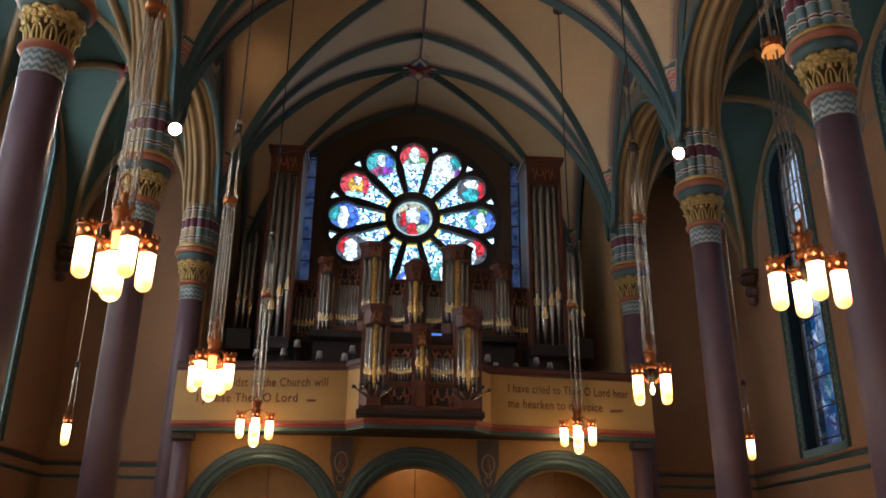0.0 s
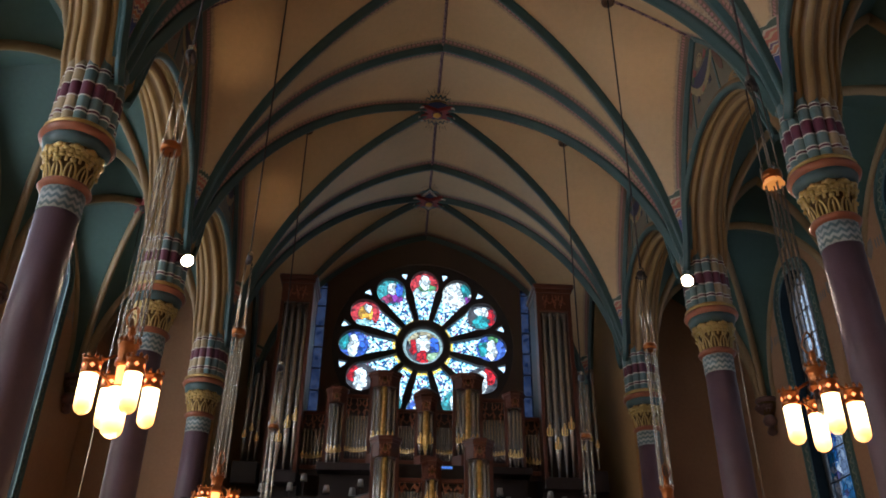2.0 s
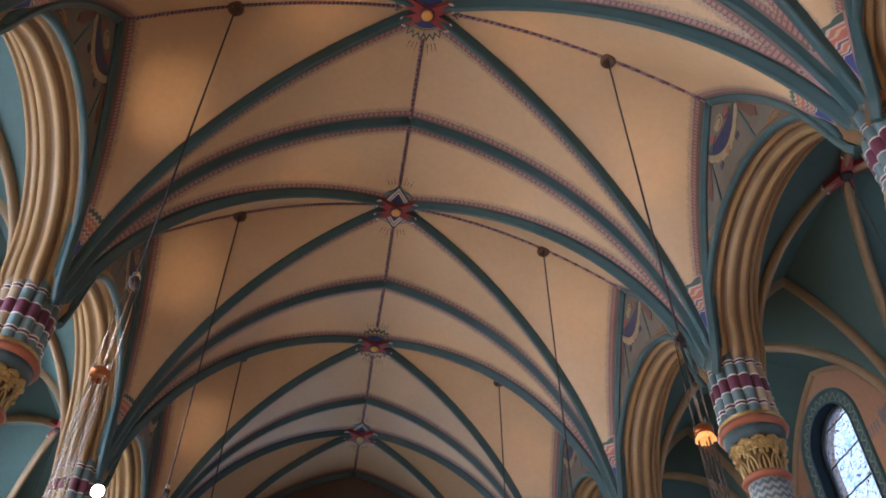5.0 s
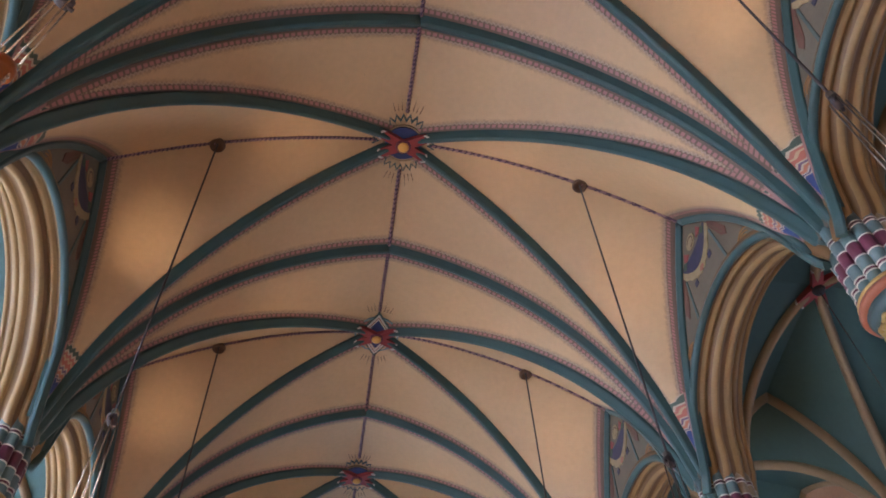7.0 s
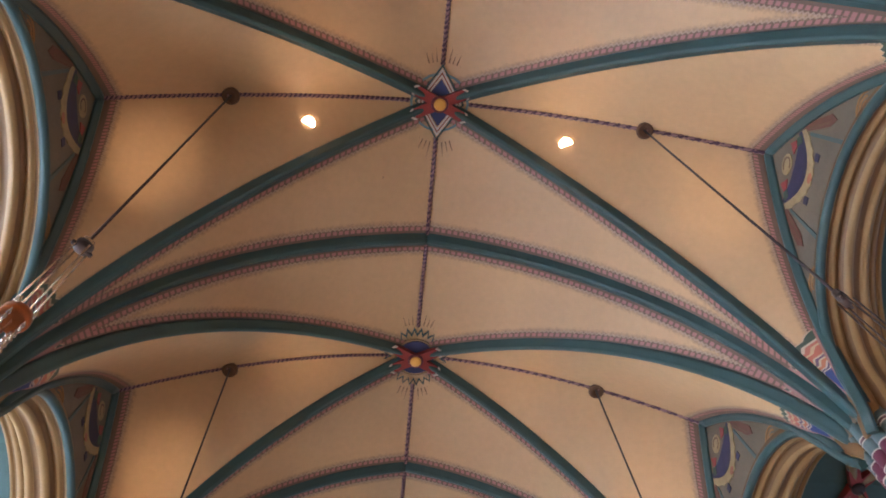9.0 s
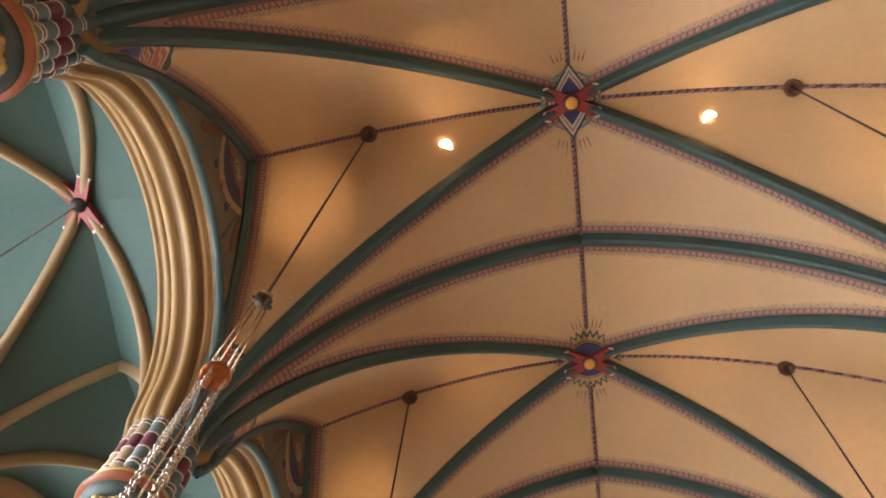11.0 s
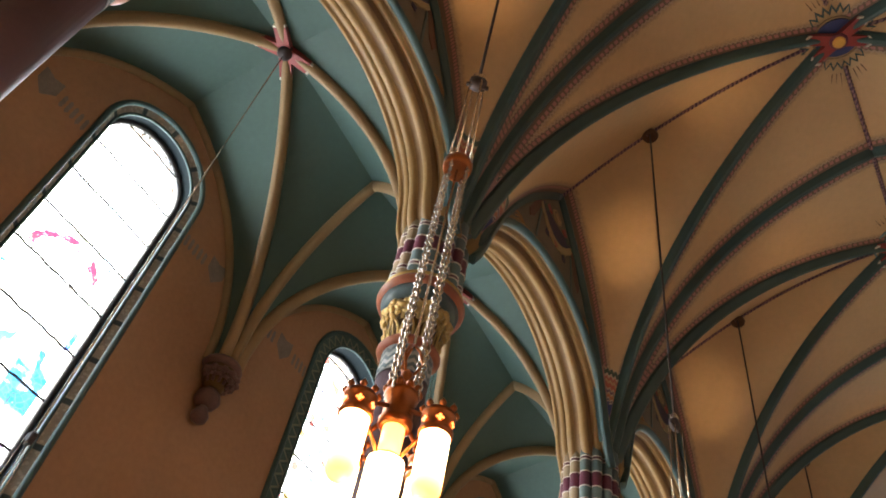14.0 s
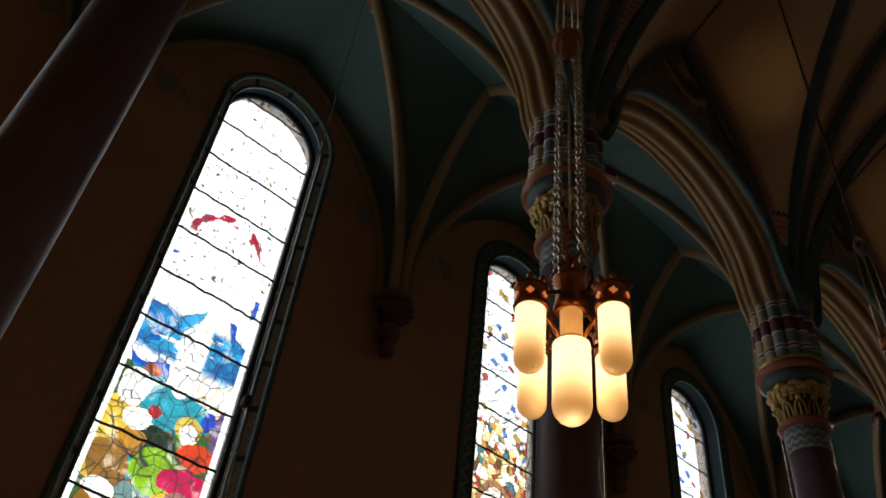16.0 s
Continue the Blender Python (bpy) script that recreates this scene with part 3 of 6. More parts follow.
def leaf_frieze():
    """Border of pale pointed leaves on teal, by metres along and across."""
    m, nt, b = nodes_of("leaf_border_paint", 0.6)
    tc = nt.nodes.new("ShaderNodeTexCoord")
    uv = nt.nodes.new("ShaderNodeSeparateXYZ")
    nt.links.new(tc.outputs["UV"], uv.inputs[0])
    a, v = math_node(nt, "PINGPONG", uv.outputs[0], 0.14), uv.outputs[1]
    tip = math_node(nt, "SUBTRACT", v, math_node(nt, "MULTIPLY", a, 1.5))
    c = blend(nt, band(nt, tip, 0.02, 0.09, 0.012), (0.045, 0.090, 0.082), (0.19, 0.20, 0.15))
    c = blend(nt, band(nt, math_node(nt, "SUBTRACT", tip, 0.12), 0.0, 0.03, 0.01), c, (0.02, 0.04, 0.04))
    c = blend(nt, band(nt, v, 0.015, 0.035, 0.006), c, (0.26, 0.27, 0.21))
    c = blend(nt, band(nt, v, 0.265, 0.285, 0.006), c, (0.26, 0.27, 0.21))
    finish(nt, b, c, tc.outputs["Object"])
    return m


FRIEZE_LEAF = leaf_frieze()


def carved_gold_panel():
    m, nt, b = nodes_of("gilt_embossed_pipe", 0.28, 0.6)
    tc = nt.nodes.new("ShaderNodeTexCoord")
    v = node(nt, "ShaderNodeTexVoronoi", Scale=11.0)
    nt.links.new(tc.outputs["Object"], v.inputs["Vector"])
    bn = node(nt, "ShaderNodeBump", Strength=0.5, Distance=0.05)
    nt.links.new(v.outputs["Distance"], bn.inputs["Height"])
    nt.links.new(bn.outputs["Normal"], b.inputs["Normal"])
    nt.links.new(blend(nt, step(nt, v.outputs["Distance"], 0.42, 0.15), (0.95, 0.62, 0.20), (0.66, 0.36, 0.09)), b.inputs["Base Color"])
    return m


EMBOSSED = carved_gold_panel()

# ---- mesh helpers ----


def part(name, bm, material, parent=None, label=""):
    me = bpy.data.meshes.new(name)
    bm.to_mesh(me)
    bm.free()
    mats = material if isinstance(material, (list, tuple)) else [material]
    for x in mats:
        me.materials.append(x)
    ob = new(name, me)
    if parent is not None:
        ob.parent = parent
    if label:
        ob["label"] = label
    return ob


def smooth(bm, limit=None):
    for f in bm.faces:
        f.smooth = True
    return bm


def box(x0, x1, y0, y1, z0, z1, bevel=0.0, bm=None):
    bm = bm or bmesh.new()
    vs = [bm.verts.new((x, y, z)) for x in (x0, x1) for y in (y0, y1) for z in (z0, z1)]
    fs = [(0, 1, 3, 2), (4, 6, 7, 5), (0, 4, 5, 1), (2, 3, 7, 6), (0, 2, 6, 4), (1, 5, 7, 3)]
    made = [bm.faces.new([vs[i] for i in f]) for f in fs]
    if bevel:
        bmesh.ops.bevel(bm, geom=list({e for f in made for e in f.edges}), offset=bevel, segments=1, affect="EDGES")
    return bm


def lathe(profile, n=24, bm=None, centre=(0, 0), uv=False):
    """Turned round z: profile of (radius, height)."""
    bm = bm or bmesh.new()
    lay = bm.loops.layers.uv.verify() if uv else None
    rings = []
    for r, z in profile:
        rings.append([bm.verts.new((centre[0] + r * math.cos(2 * math.pi * i / n), centre[1] + r * math.sin(2 * math.pi * i / n), z)) for i in range(n)])
    for k in range(len(rings) - 1):
        for i in range(n):
            j = (i + 1) % n
            f = bm.faces.new((rings[k][i], rings[k][j], rings[k + 1][j], rings[k + 1][i]))
            f.smooth = True
            if uv:
                r = profile[0][0]
                for loop, (a, b) in zip(f.loops, ((i, k), (i + 1, k), (i + 1, k + 1), (i, k + 1))):
                    loop[lay].uv = (2 * math.pi * r * a / n, profile[b][1])
    for ring, flip in ((rings[0], True), (rings[-1], False)):
        if profile[0 if flip else -1][0] > 1e-4:
            bm.faces.new(ring[::-1] if flip else ring)
    return bm


def sweep(path, profile, side, bm=None, closed=True, caps=True, uv=False):
    """Carry a profile of (sideways, inwards) along a path that lies in the plane whose normal is side."""
    bm = bm or bmesh.new()
    lay = bm.loops.layers.uv.verify() if uv else None
    side = Vector(side).normalized()
    rings, run, runs = [], 0.0, []
    for i, p in enumerate(path):
        p = Vector(p)
        a, b = Vector(path[max(i - 1, 0)]), Vector(path[min(i + 1, len(path) - 1)])
        t = (b - a).normalized()
        inward = side.cross(t).normalized()
        if i:
            run += (p - Vector(path[i - 1])).length
        runs.append(run)
        rings.append([bm.verts.new(p + side * u + inward * v) for u, v in profile])
    n = len(profile)
    for k in range(len(rings) - 1):
        acc = 0.0
        for i in range(n if closed else n - 1):
            j = (i + 1) % n
            f = bm.faces.new((rings[k][i], rings[k][j], rings[k + 1][j], rings[k + 1][i]))
            f.smooth = True
            if uv:
                w = math.dist(profile[i], profile[j])
                for loop, q in zip(f.loops, ((runs[k], acc), (runs[k], acc + w), (runs[k + 1], acc + w), (runs[k + 1], acc))):
                    loop[lay].uv = q
                acc += w
    if caps and closed:
        bm.faces.new(rings[0][::-1])
        bm.faces.new(rings[-1])
    return bm


def circle(r, n=8, cx=0.0, cy=0.0):
    return [(cx + r * math.cos(2 * math.pi * i / n), cy + r * math.sin(2 * math.pi * i / n)) for i in range(n)]


def rod(a, b, r, n=6, bm=None):
    a, b = Vector(a), Vector(b)
    d = (b - a).normalized()
    side = d.cross(Vector((0.31, 0.87, 0.4))).normalized()
    return sweep([a, b], circle(r, n), side, bm)


def arc(foot, crown, n=20, sag=None):
    """Points of an arch's half from foot to crown: a round curve that rises sag over the straight line, or stands upright at the foot."""
    foot, crown = Vector(foot), Vector(crown)
    flat = Vector((crown.x - foot.x, crown.y - foot.y, 0))
    s, rise = flat.length, crown.z - foot.z
    d = flat / s
    if sag is None:
        big = (rise * rise + s * s) / (2 * s)
        cx, cz = big, 0.0
    else:
        c = math.hypot(s, rise)
        big = (c * c / 4 + sag * sag) / (2 * sag)
        cx = s / 2 + (big - sag) * rise / c
        cz = rise / 2 - (big - sag) * s / c
    a0, a1 = math.atan2(-cz, -cx), math.atan2(rise - cz, s - cx)
    if a0 < a1:
        a0 += 2 * math.pi
    pts = []
    for i in range(n + 1):
        t = a0 + (a1 - a0) * i / n
        pts.append(foot + d * (cx + big * math.cos(t)) + Vector((0, 0, cz + big * math.sin(t))))
    return pts


def empty(name, x=0, y=0, z=0):
    ob = new(name)
    ob.location = (x, y, z)
    return ob


RIB = [(-0.165, -0.10), (-0.165, 0.01), (-0.135, 0.03), (-0.125, 0.08), (-0.075, 0.11), (-0.068, 0.15), (-0.04, 0.185), (0.0, 0.195),
       (0.04, 0.185), (0.068, 0.15), (0.075, 0.11), (0.125, 0.08), (0.135, 0.03), (0.165, 0.01), (0.165, -0.10)]
DIAGONAL_RIB = [(u * 0.86, v * 0.82) for u, v in RIB]
ROW_RIB = [(u * 0.88, v * 0.72) for u, v in RIB]
WALL_RIB = [(u * 0.55, v * 0.5) for u, v in RIB]
AISLE_RIB = [(-0.13, -0.08), (-0.13, 0.04), (-0.10, 0.12), (-0.05, 0.17), (0.0, 0.185), (0.05, 0.17), (0.10, 0.12), (0.13, 0.04), (0.13, -0.08)]
AISLE_RIB = [(u * 0.78, v * 0.85) for u, v in AISLE_RIB]


def rib(name, points, profile, material, parent, drop=0.0):
    """A rib whose moulding hangs to the inner side of the arch."""
    a, b = Vector(points[0]), Vector(points[-1])
    side = (Vector((b.x - a.x, b.y - a.y, 0))).normalized().cross(Vector((0, 0, 1)))
    t = (Vector(points[1]) - a).normalized()
    inward = side.cross(t)
    if inward.dot(Vector((b.x - a.x, b.y - a.y, 0))) < 0:
        side = -side
    if drop:
        d = Vector((b.x - a.x, b.y - a.y, 0)).normalized()
        points = [a - d * 0.24 - Vector((0, 0, drop)), a - d * 0.08 - Vector((0, 0, drop * 0.35))] + [Vector(p) for p in points[1:]]
    return part(name, sweep(points, profile, side), material, parent)


def web(bm, one, two, cols=8, bulge=0.0, dome=0.1):
    """Plaster between two ribs: straight courses from rib to rib, a little domed. UV: metres along, metres from the nearer rib."""
    lay = bm.loops.layers.uv.verify()
    n = len(one) - 1
    rows, info, run = [], [], 0.0
    for i in range(n + 1):
        a, b = Vector(one[i]), Vector(two[i])
        if i:
            run += (a - Vector(one[i - 1])).length
        u, width = i / n, (b - a).length
        row, inf = [], []
        for j in range(cols + 1):
            v = j / cols
            p = a.lerp(b, v)
            p.z += 4 * v * (1 - v) * (dome * math.sin(math.pi * min(u * 1.2, 1) / 2) * min(width / 3, 1) + bulge * u ** 3)
            row.append(bm.verts.new(p))
            inf.append((run, min(v, 1 - v) * width))
        rows.append(row)
        info.append(inf)
    for i in range(n):
        for j in range(cols):
            ids = ((i, j), (i, j + 1), (i + 1, j + 1), (i + 1, j))
            f = bm.faces.new([rows[p][q] for p, q in ids])
            f.smooth = True
            for loop, (p, q) in zip(f.loops, ids):
                loop[lay].uv = info[p][q]
    return [row[0] for row in rows]


def ridge_rope(a, b, parent, sag, start):
    """Twisted moulding along a ridge."""
    a, b = Vector(a), Vector(b)
    n = max(int((b - a).length / 0.063), 4)
    pts, bm = [], bmesh.new()
    for i in range(n + 1):
        v = start + (1 - start) * i / n
        p = a.lerp(b, v)
        p.z += 4 * v * (1 - v) * sag - 0.025
        pts.append(p)
    d = (b - a).normalized()
    side = d.cross(Vector((0, 0, 1))).normalized()
    up = side.cross(d)
    rings = []
    for i, p in enumerate(pts):
        r = 0.058 if i % 2 else 0.036
        rings.append([bm.verts.new(p + side * (r * math.cos(k * math.pi / 3)) + up * (r * math.sin(k * math.pi / 3))) for k in range(6)])
    for i in range(n):
        for k in range(6):
            f = bm.faces.new((rings[i][k], rings[i][(k + 1) % 6], rings[i + 1][(k + 1) % 6], rings[i + 1][k]))
            f.smooth = True
    return part("ridge_moulding", bm, ROPE, parent)


# ---- nave vault ----


def boss(k, parent, y, z, round_one):
    """Painted keystone: crossed red sleeves, gold button, and a star or a sunburst on the plaster behind it."""
    b = empty("boss", 0, y, z)
    b.parent = parent
    bm = bmesh.new()
    d = math.atan2(BAY / 2, 6.5)
    for a in (d, math.pi - d, math.pi + d, -d):
        c, s = math.cos(a), math.sin(a)
        for r0, r1, w, drop in ((0.0, 0.62, 0.115, 0.25),):
            vs = []
            for r, zz in ((r0, -drop), (r1, -drop + 0.03), (r1, -0.02), (r0, 0.0)):
                for sg in (-1, 1):
                    vs.append(bm.verts.new((c * r - s * w * sg, s * r + c * w * sg, zz)))
            for q in ((0, 1, 3, 2), (2, 3, 5, 4), (4, 5, 7, 6), (0, 2, 4, 6), (1, 7, 5, 3)):
                bm.faces.new([vs[i] for i in q])
    part("sleeve", bm, RED, b)
    bm = bmesh.new()
    for a in (d, math.pi - d, math.pi + d, -d):
        c, s = math.cos(a), math.sin(a)
        for sg in (-1, 1):
            pts = [(0.56, 0.125 * sg), (0.62, 0.125 * sg), (0.74, 0.0), (0.68, 0.0)]
            f = [bm.verts.new((c * r - s * w, s * r + c * w, -0.262)) for r, w in pts]
            g = [bm.verts.new((c * r - s * w, s * r + c * w, -0.22)) for r, w in pts]
            bm.faces.new(f)
            for i in range(4):
                bm.faces.new((f[i], f[(i + 1) % 4], g[(i + 1) % 4], g[i]))
    part("chevron", bm, WHITE, b)
    part("button", lathe([(0.0, -0.34), (0.10, -0.335), (0.135, -0.30), (0.14, -0.22)], 20), GOLD_DISC, b)
    part("button_ring", lathe([(0.14, -0.29), (0.18, -0.275), (0.19, -0.24), (0.14, -0.22)], 20), MAROON, b)

    def plate(name, outer, inner, zz, mat_):
        bm = bmesh.new()
        n = len(outer)
        o = [bm.verts.new((x, y_, zz)) for x, y_ in outer]
        o2 = [bm.verts.new((x, y_, zz + 0.05)) for x, y_ in outer]
        if inner:
            i_ = [bm.verts.new((x, y_, zz)) for x, y_ in inner]
            for q in range(n):
                r = (q + 1) % n
                bm.faces.new((o[q], i_[q], i_[r], o[r]))
                bm.faces.new((o[q], o[r], o2[r], o2[q]))
        else:
            bm.faces.new(o[::-1])
            for q in range(n):
                bm.faces.new((o[q], o[(q + 1) % n], o2[(q + 1) % n], o2[q]))
        return part(name, bm, mat_, b)

    if round_one:
        star, star_in = [], []
        for q in range(56):
            a = 2 * math.pi * q / 56
            r = 0.80 if q % 2 else 0.64
            star.append((r * math.cos(a), r * math.sin(a)))
            star_in.append(((r - 0.07) * math.cos(a), (r - 0.07) * math.sin(a)))
        plate("sunburst", star, star_in, -0.07, TEAL)
        plate("disc", circle(0.44, 28), None, -0.09, BLUE)
        plate("pale_ring", circle(0.50, 28), circle(0.46, 28), -0.08, CREAM_DULL)
    else:
        dia = lambda s: [(0.54 * s, 0), (0, 0.84 * s), (-0.54 * s, 0), (0, -0.84 * s)]
        plate("outer_lozenge", dia(1.0), dia(0.92), -0.08, TEAL)
        plate("lozenge", dia(0.88), dia(0.66), -0.085, WHITE)
        plate("lozenge_line", dia(0.80), dia(0.74), -0.09, TERRACOTTA)
        plate("star_field", dia(0.62), None, -0.09, BLUE)
        plate("quatrefoil_ring", circle(0.64, 28), circle(0.59, 28), -0.075, GREY_TEAL)
    # gold rays painted round it
    bm = bmesh.new()
    for q in range(64):
        a = 2 * math.pi * (q + 0.5) / 64
        if abs(math.sin(2 * a)) < 0.25:
            continue
        r0, r1 = 0.88, 1.10 + 0.26 * ((q * 7) % 5) / 5
        c, s = math.cos(a), math.sin(a)
        vs = [bm.verts.new((c * r - s * w, s * r + c * w, -0.055 - (0.0 if abs(s) > abs(c) else 0.03 * r))) for r, w in ((r0, -0.012), (r1, 0.0), (r0, 0.012))]
        bm.faces.new(vs)
    part("painted_rays", bm, BROWN_LINE, b)
    return b


def nave_bay(k, y0, yb, y1, wall_apex=WALL_RIB_Z):
    """One bay of the nave vault between rows y0 and y1, with its crown at yb. The row arch at y1 belongs to it."""
    bm = bmesh.new()
    ribs = []
    for sx in (-1, 1):
        for yt, sy in ((y0, 1), (y1, -1)):
            fx = COL_X - 0.47
            t = arc((sx * fx, yt, SPRING), (0, yt, CROWN_T), 22, 1.50)
            dd = arc((sx * (fx + 0.05), yt + sy * 0.22, SPRING), (0, yb, CROWN), 22, 1.40)
            w = arc((sx * WALL_RIB_X, yt + sy * 0.52, SPRING), (sx * WALL_RIB_X, yb, wall_apex), 22, 0.38)
            web(bm, dd, t, 8, dome=0.10)
            web(bm, dd, w, 8, bulge=0.50, dome=0.05)
            ribs.append(("rib", dd, DIAGONAL_RIB, TEAL))
            ribs.append(("wall_rib", w, WALL_RIB, TEAL))
            if yt == y1:
                ribs.append(("rib", t, ROW_RIB, TEAL))
    reveal = []
    for sx in (-1, 1):
        for yt, sy in ((y0, 1), (y1, -1)):
            w = arc((sx * WALL_RIB_X, yt + sy * 0.52, SPRING), (sx * WALL_RIB_X, yb, wall_apex), 22, 0.38)
            rb = bmesh.new()
            cols = [(rb.verts.new(p), rb.verts.new((sx * 6.64, p.y, p.z))) for p in w]
            for p, q in zip(cols, cols[1:]):
                rb.faces.new((p[0], q[0], q[1], p[1]))
            reveal.append(rb)
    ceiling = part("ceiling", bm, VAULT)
    for rb in reveal:
        part("reveal", rb, TEAL, ceiling)
    tagged(ceiling, "cream plaster rib vault with stencilled borders over the nave", "ceiling", kind="structure")
    for name, pts, prof, m in ribs:
        rib(name, pts, prof, m, ceiling, 0.5)
    for yy in (y0, y1):
        ridge_rope((0, yb, CROWN), (0, yy, CROWN_T), ceiling, 0.095, 0.25)
    for sx in (-1, 1):
        ridge_rope((sx * 0.001, yb, CROWN), (sx * WALL_RIB_X, yb, wall_apex), ceiling, 0.55, 0.1)
    boss(k, ceiling, yb, CROWN - 0.04, k % 2 == 0)
    return ceiling


for k in range(FIRST, LAST + 1):
    nave_bay(k, Y_T(k - 1), Y_B(k), Y_T(k))
nave_bay(5, Y_T(4), 27.93, ROSE_Y, 17.0)

# ---- columns ----


def leaf_mesh():
    """Arched leaf with a vein and a curled tip, standing on the bell: x outwards, y across, z up."""
    bm = bmesh.new()
    bend = lambda z: 0.02 + 0.05 * (z / 0.36) ** 2
    side = [(-0.082, 0.0), (-0.088, 0.1), (-0.082, 0.18), (-0.06, 0.26), (-0.025, 0.315), (0.0, 0.33)]
    pts = side + [(-y, z) for y, z in reversed(side[:-1])]
    sweep([(bend(z), y, z) for y, z in pts], circle(0.021, 5), (1, 0, 0), bm)
    sweep([(bend(z) + 0.01, 0.0, z) for z in (0.0, 0.1, 0.2, 0.27)], circle(0.018, 5), (0, 1, 0), bm)
    lathe([(0.0, 0.30), (0.045, 0.325), (0.055, 0.36), (0.03, 0.395), (0.0, 0.40)], 7, bm, (0.085, 0.0))
    return bm


def crocket_mesh():
    """Curled cluster of lobes under the abacus."""
    bm = bmesh.new()
    sweep([(0.0, 0.0, 0.0), (0.02, 0.0, 0.1), (0.06, 0.0, 0.2), (0.11, 0.0, 0.25)], circle(0.028, 5), (0, 1, 0), bm)
    for x, y, z, r in ((0.11, 0.0, 0.21, 0.06), (0.085, 0.055, 0.2, 0.05), (0.085, -0.055, 0.2, 0.05), (0.06, 0.05, 0.11, 0.045), (0.06, -0.05, 0.11, 0.045)):
        lathe([(0.0, z - r), (r * 0.8, z - r * 0.5), (r, z), (r * 0.7, z + r * 0.6), (0.0, z + r)], 7, bm, (x, y))
    return bm


def shared(name, bm, material):
    smooth(bm)
    me = bpy.data.meshes.new(name)
    bm.to_mesh(me)
    bm.free()
    me.materials.append(material)
    return me


LEAF_ME = shared("leaf", leaf_mesh(), GOLD)
CROCKET_ME = shared("crocket", crocket_mesh(), GOLD)


ABACUS = plain("abacus_paint", (0.05, 0.085, 0.085), 0.5)


def column():
    """Left-hand column: the nave lies to +x of it."""
    c = empty("column")
    part("plinth", box(-0.55, 0.55, -0.55, 0.55, 0, 0.35, 0.03), GREY_TEAL, c)
    part("base", lathe([(0.54, 0.35), (0.54, 0.45), (0.46, 0.52), (0.48, 0.60), (0.40, 0.68), (0.38, 0.75)], 28), GREY_TEAL, c)
    part("shaft", lathe([(0.385, 0.75), (0.38, 4.0), (0.375, 7.0), (0.36, 9.12)], 32), PURPLE, c, "polished purple round shaft")
    part("zigzag_band", lathe([(0.372, 9.12), (0.372, 9.58)], 32, uv=True), ZIGZAG, c, "grey and white zigzag band")
    part("neck_ring", lathe([(0.36, 9.57), (0.43, 9.59), (0.465, 9.65), (0.43, 9.71), (0.36, 9.73)], 32), TERRACOTTA, c)
    cap = part("capital", lathe([(0.36, 9.70), (0.38, 9.95), (0.42, 10.2), (0.50, 10.38), (0.56, 10.46)], 28), GOLD_DIM, c, "carved gilt capital")
    for name, me, n, z, r, first in (("leaf", LEAF_ME, 11, 9.72, 0.355, 0), ("crocket", CROCKET_ME, 11, 10.06, 0.385, 0.5), ("crocket", CROCKET_ME, 11, 10.13, 0.405, 0)):
        for i in range(n):
            lf = new(name, me)
            lf.parent = cap
            lf.matrix_basis = pose(0, 0, z, 0, 0, 360 * (i + first) / n) @ pose(r, 0, 0, 0, 5, 0) @ Matrix.Diagonal((0.8, 1.0 if name == "leaf" else 1.25, 1.0, 1.0))
    part("abacus", lathe([(0.50, 10.38), (0.55, 10.42), (0.575, 10.50), (0.60, 10.60)], 32), ABACUS, c)
    part("abacus_roll", lathe([(0.57, 10.58), (0.65, 10.61), (0.68, 10.68), (0.65, 10.75), (0.58, 10.78)], 32), TERRACOTTA, c)
    part("gilt_roll", lathe([(0.55, 10.77), (0.62, 10.79), (0.64, 10.83), (0.60, 10.87), (0.5, 10.88)], 32), GOLD, c)
    part("cluster_core", lathe([(0.44, 10.86), (0.46, 12.45)], 20), CREAM, c)
    for i in range(14):
        a = 2 * math.pi * i / 14
        nave = math.cos(a) > 0.2
        cx, cy = 0.47 * math.cos(a), 0.47 * math.sin(a)
        s = part("colonnette", lathe([(0.112, 10.88), (0.118, 12.46)], 12, centre=(cx, cy)), SHAFT_TEAL if nave else SHAFT_CREAM, c)
        bm = bmesh.new()
        for z in (11.06, 11.14, 11.42, 11.76, 12.04, 12.12):
            lathe([(0.112, z - 0.016), (0.126, z - 0.008), (0.126, z + 0.008), (0.112, z + 0.016)], 10, bm, (cx, cy))
        part("bead_ring", bm, WHITE, s)
    return tagged(c, "purple column with gilt leaf capital and banded colonnettes", "column", "columns along the nave")


col = column()
col.matrix_basis = pose(-COL_X, Y_T(0), 0)
for k in range(FIRST, 5):
    if k:
        copy_thing(col, pose(-COL_X, Y_T(k), 0))
    copy_thing(col, pose(COL_X, Y_T(k), 0, 0, 0, 180))

# ---- nave arcade: walls over the columns, with moulded round arches ----


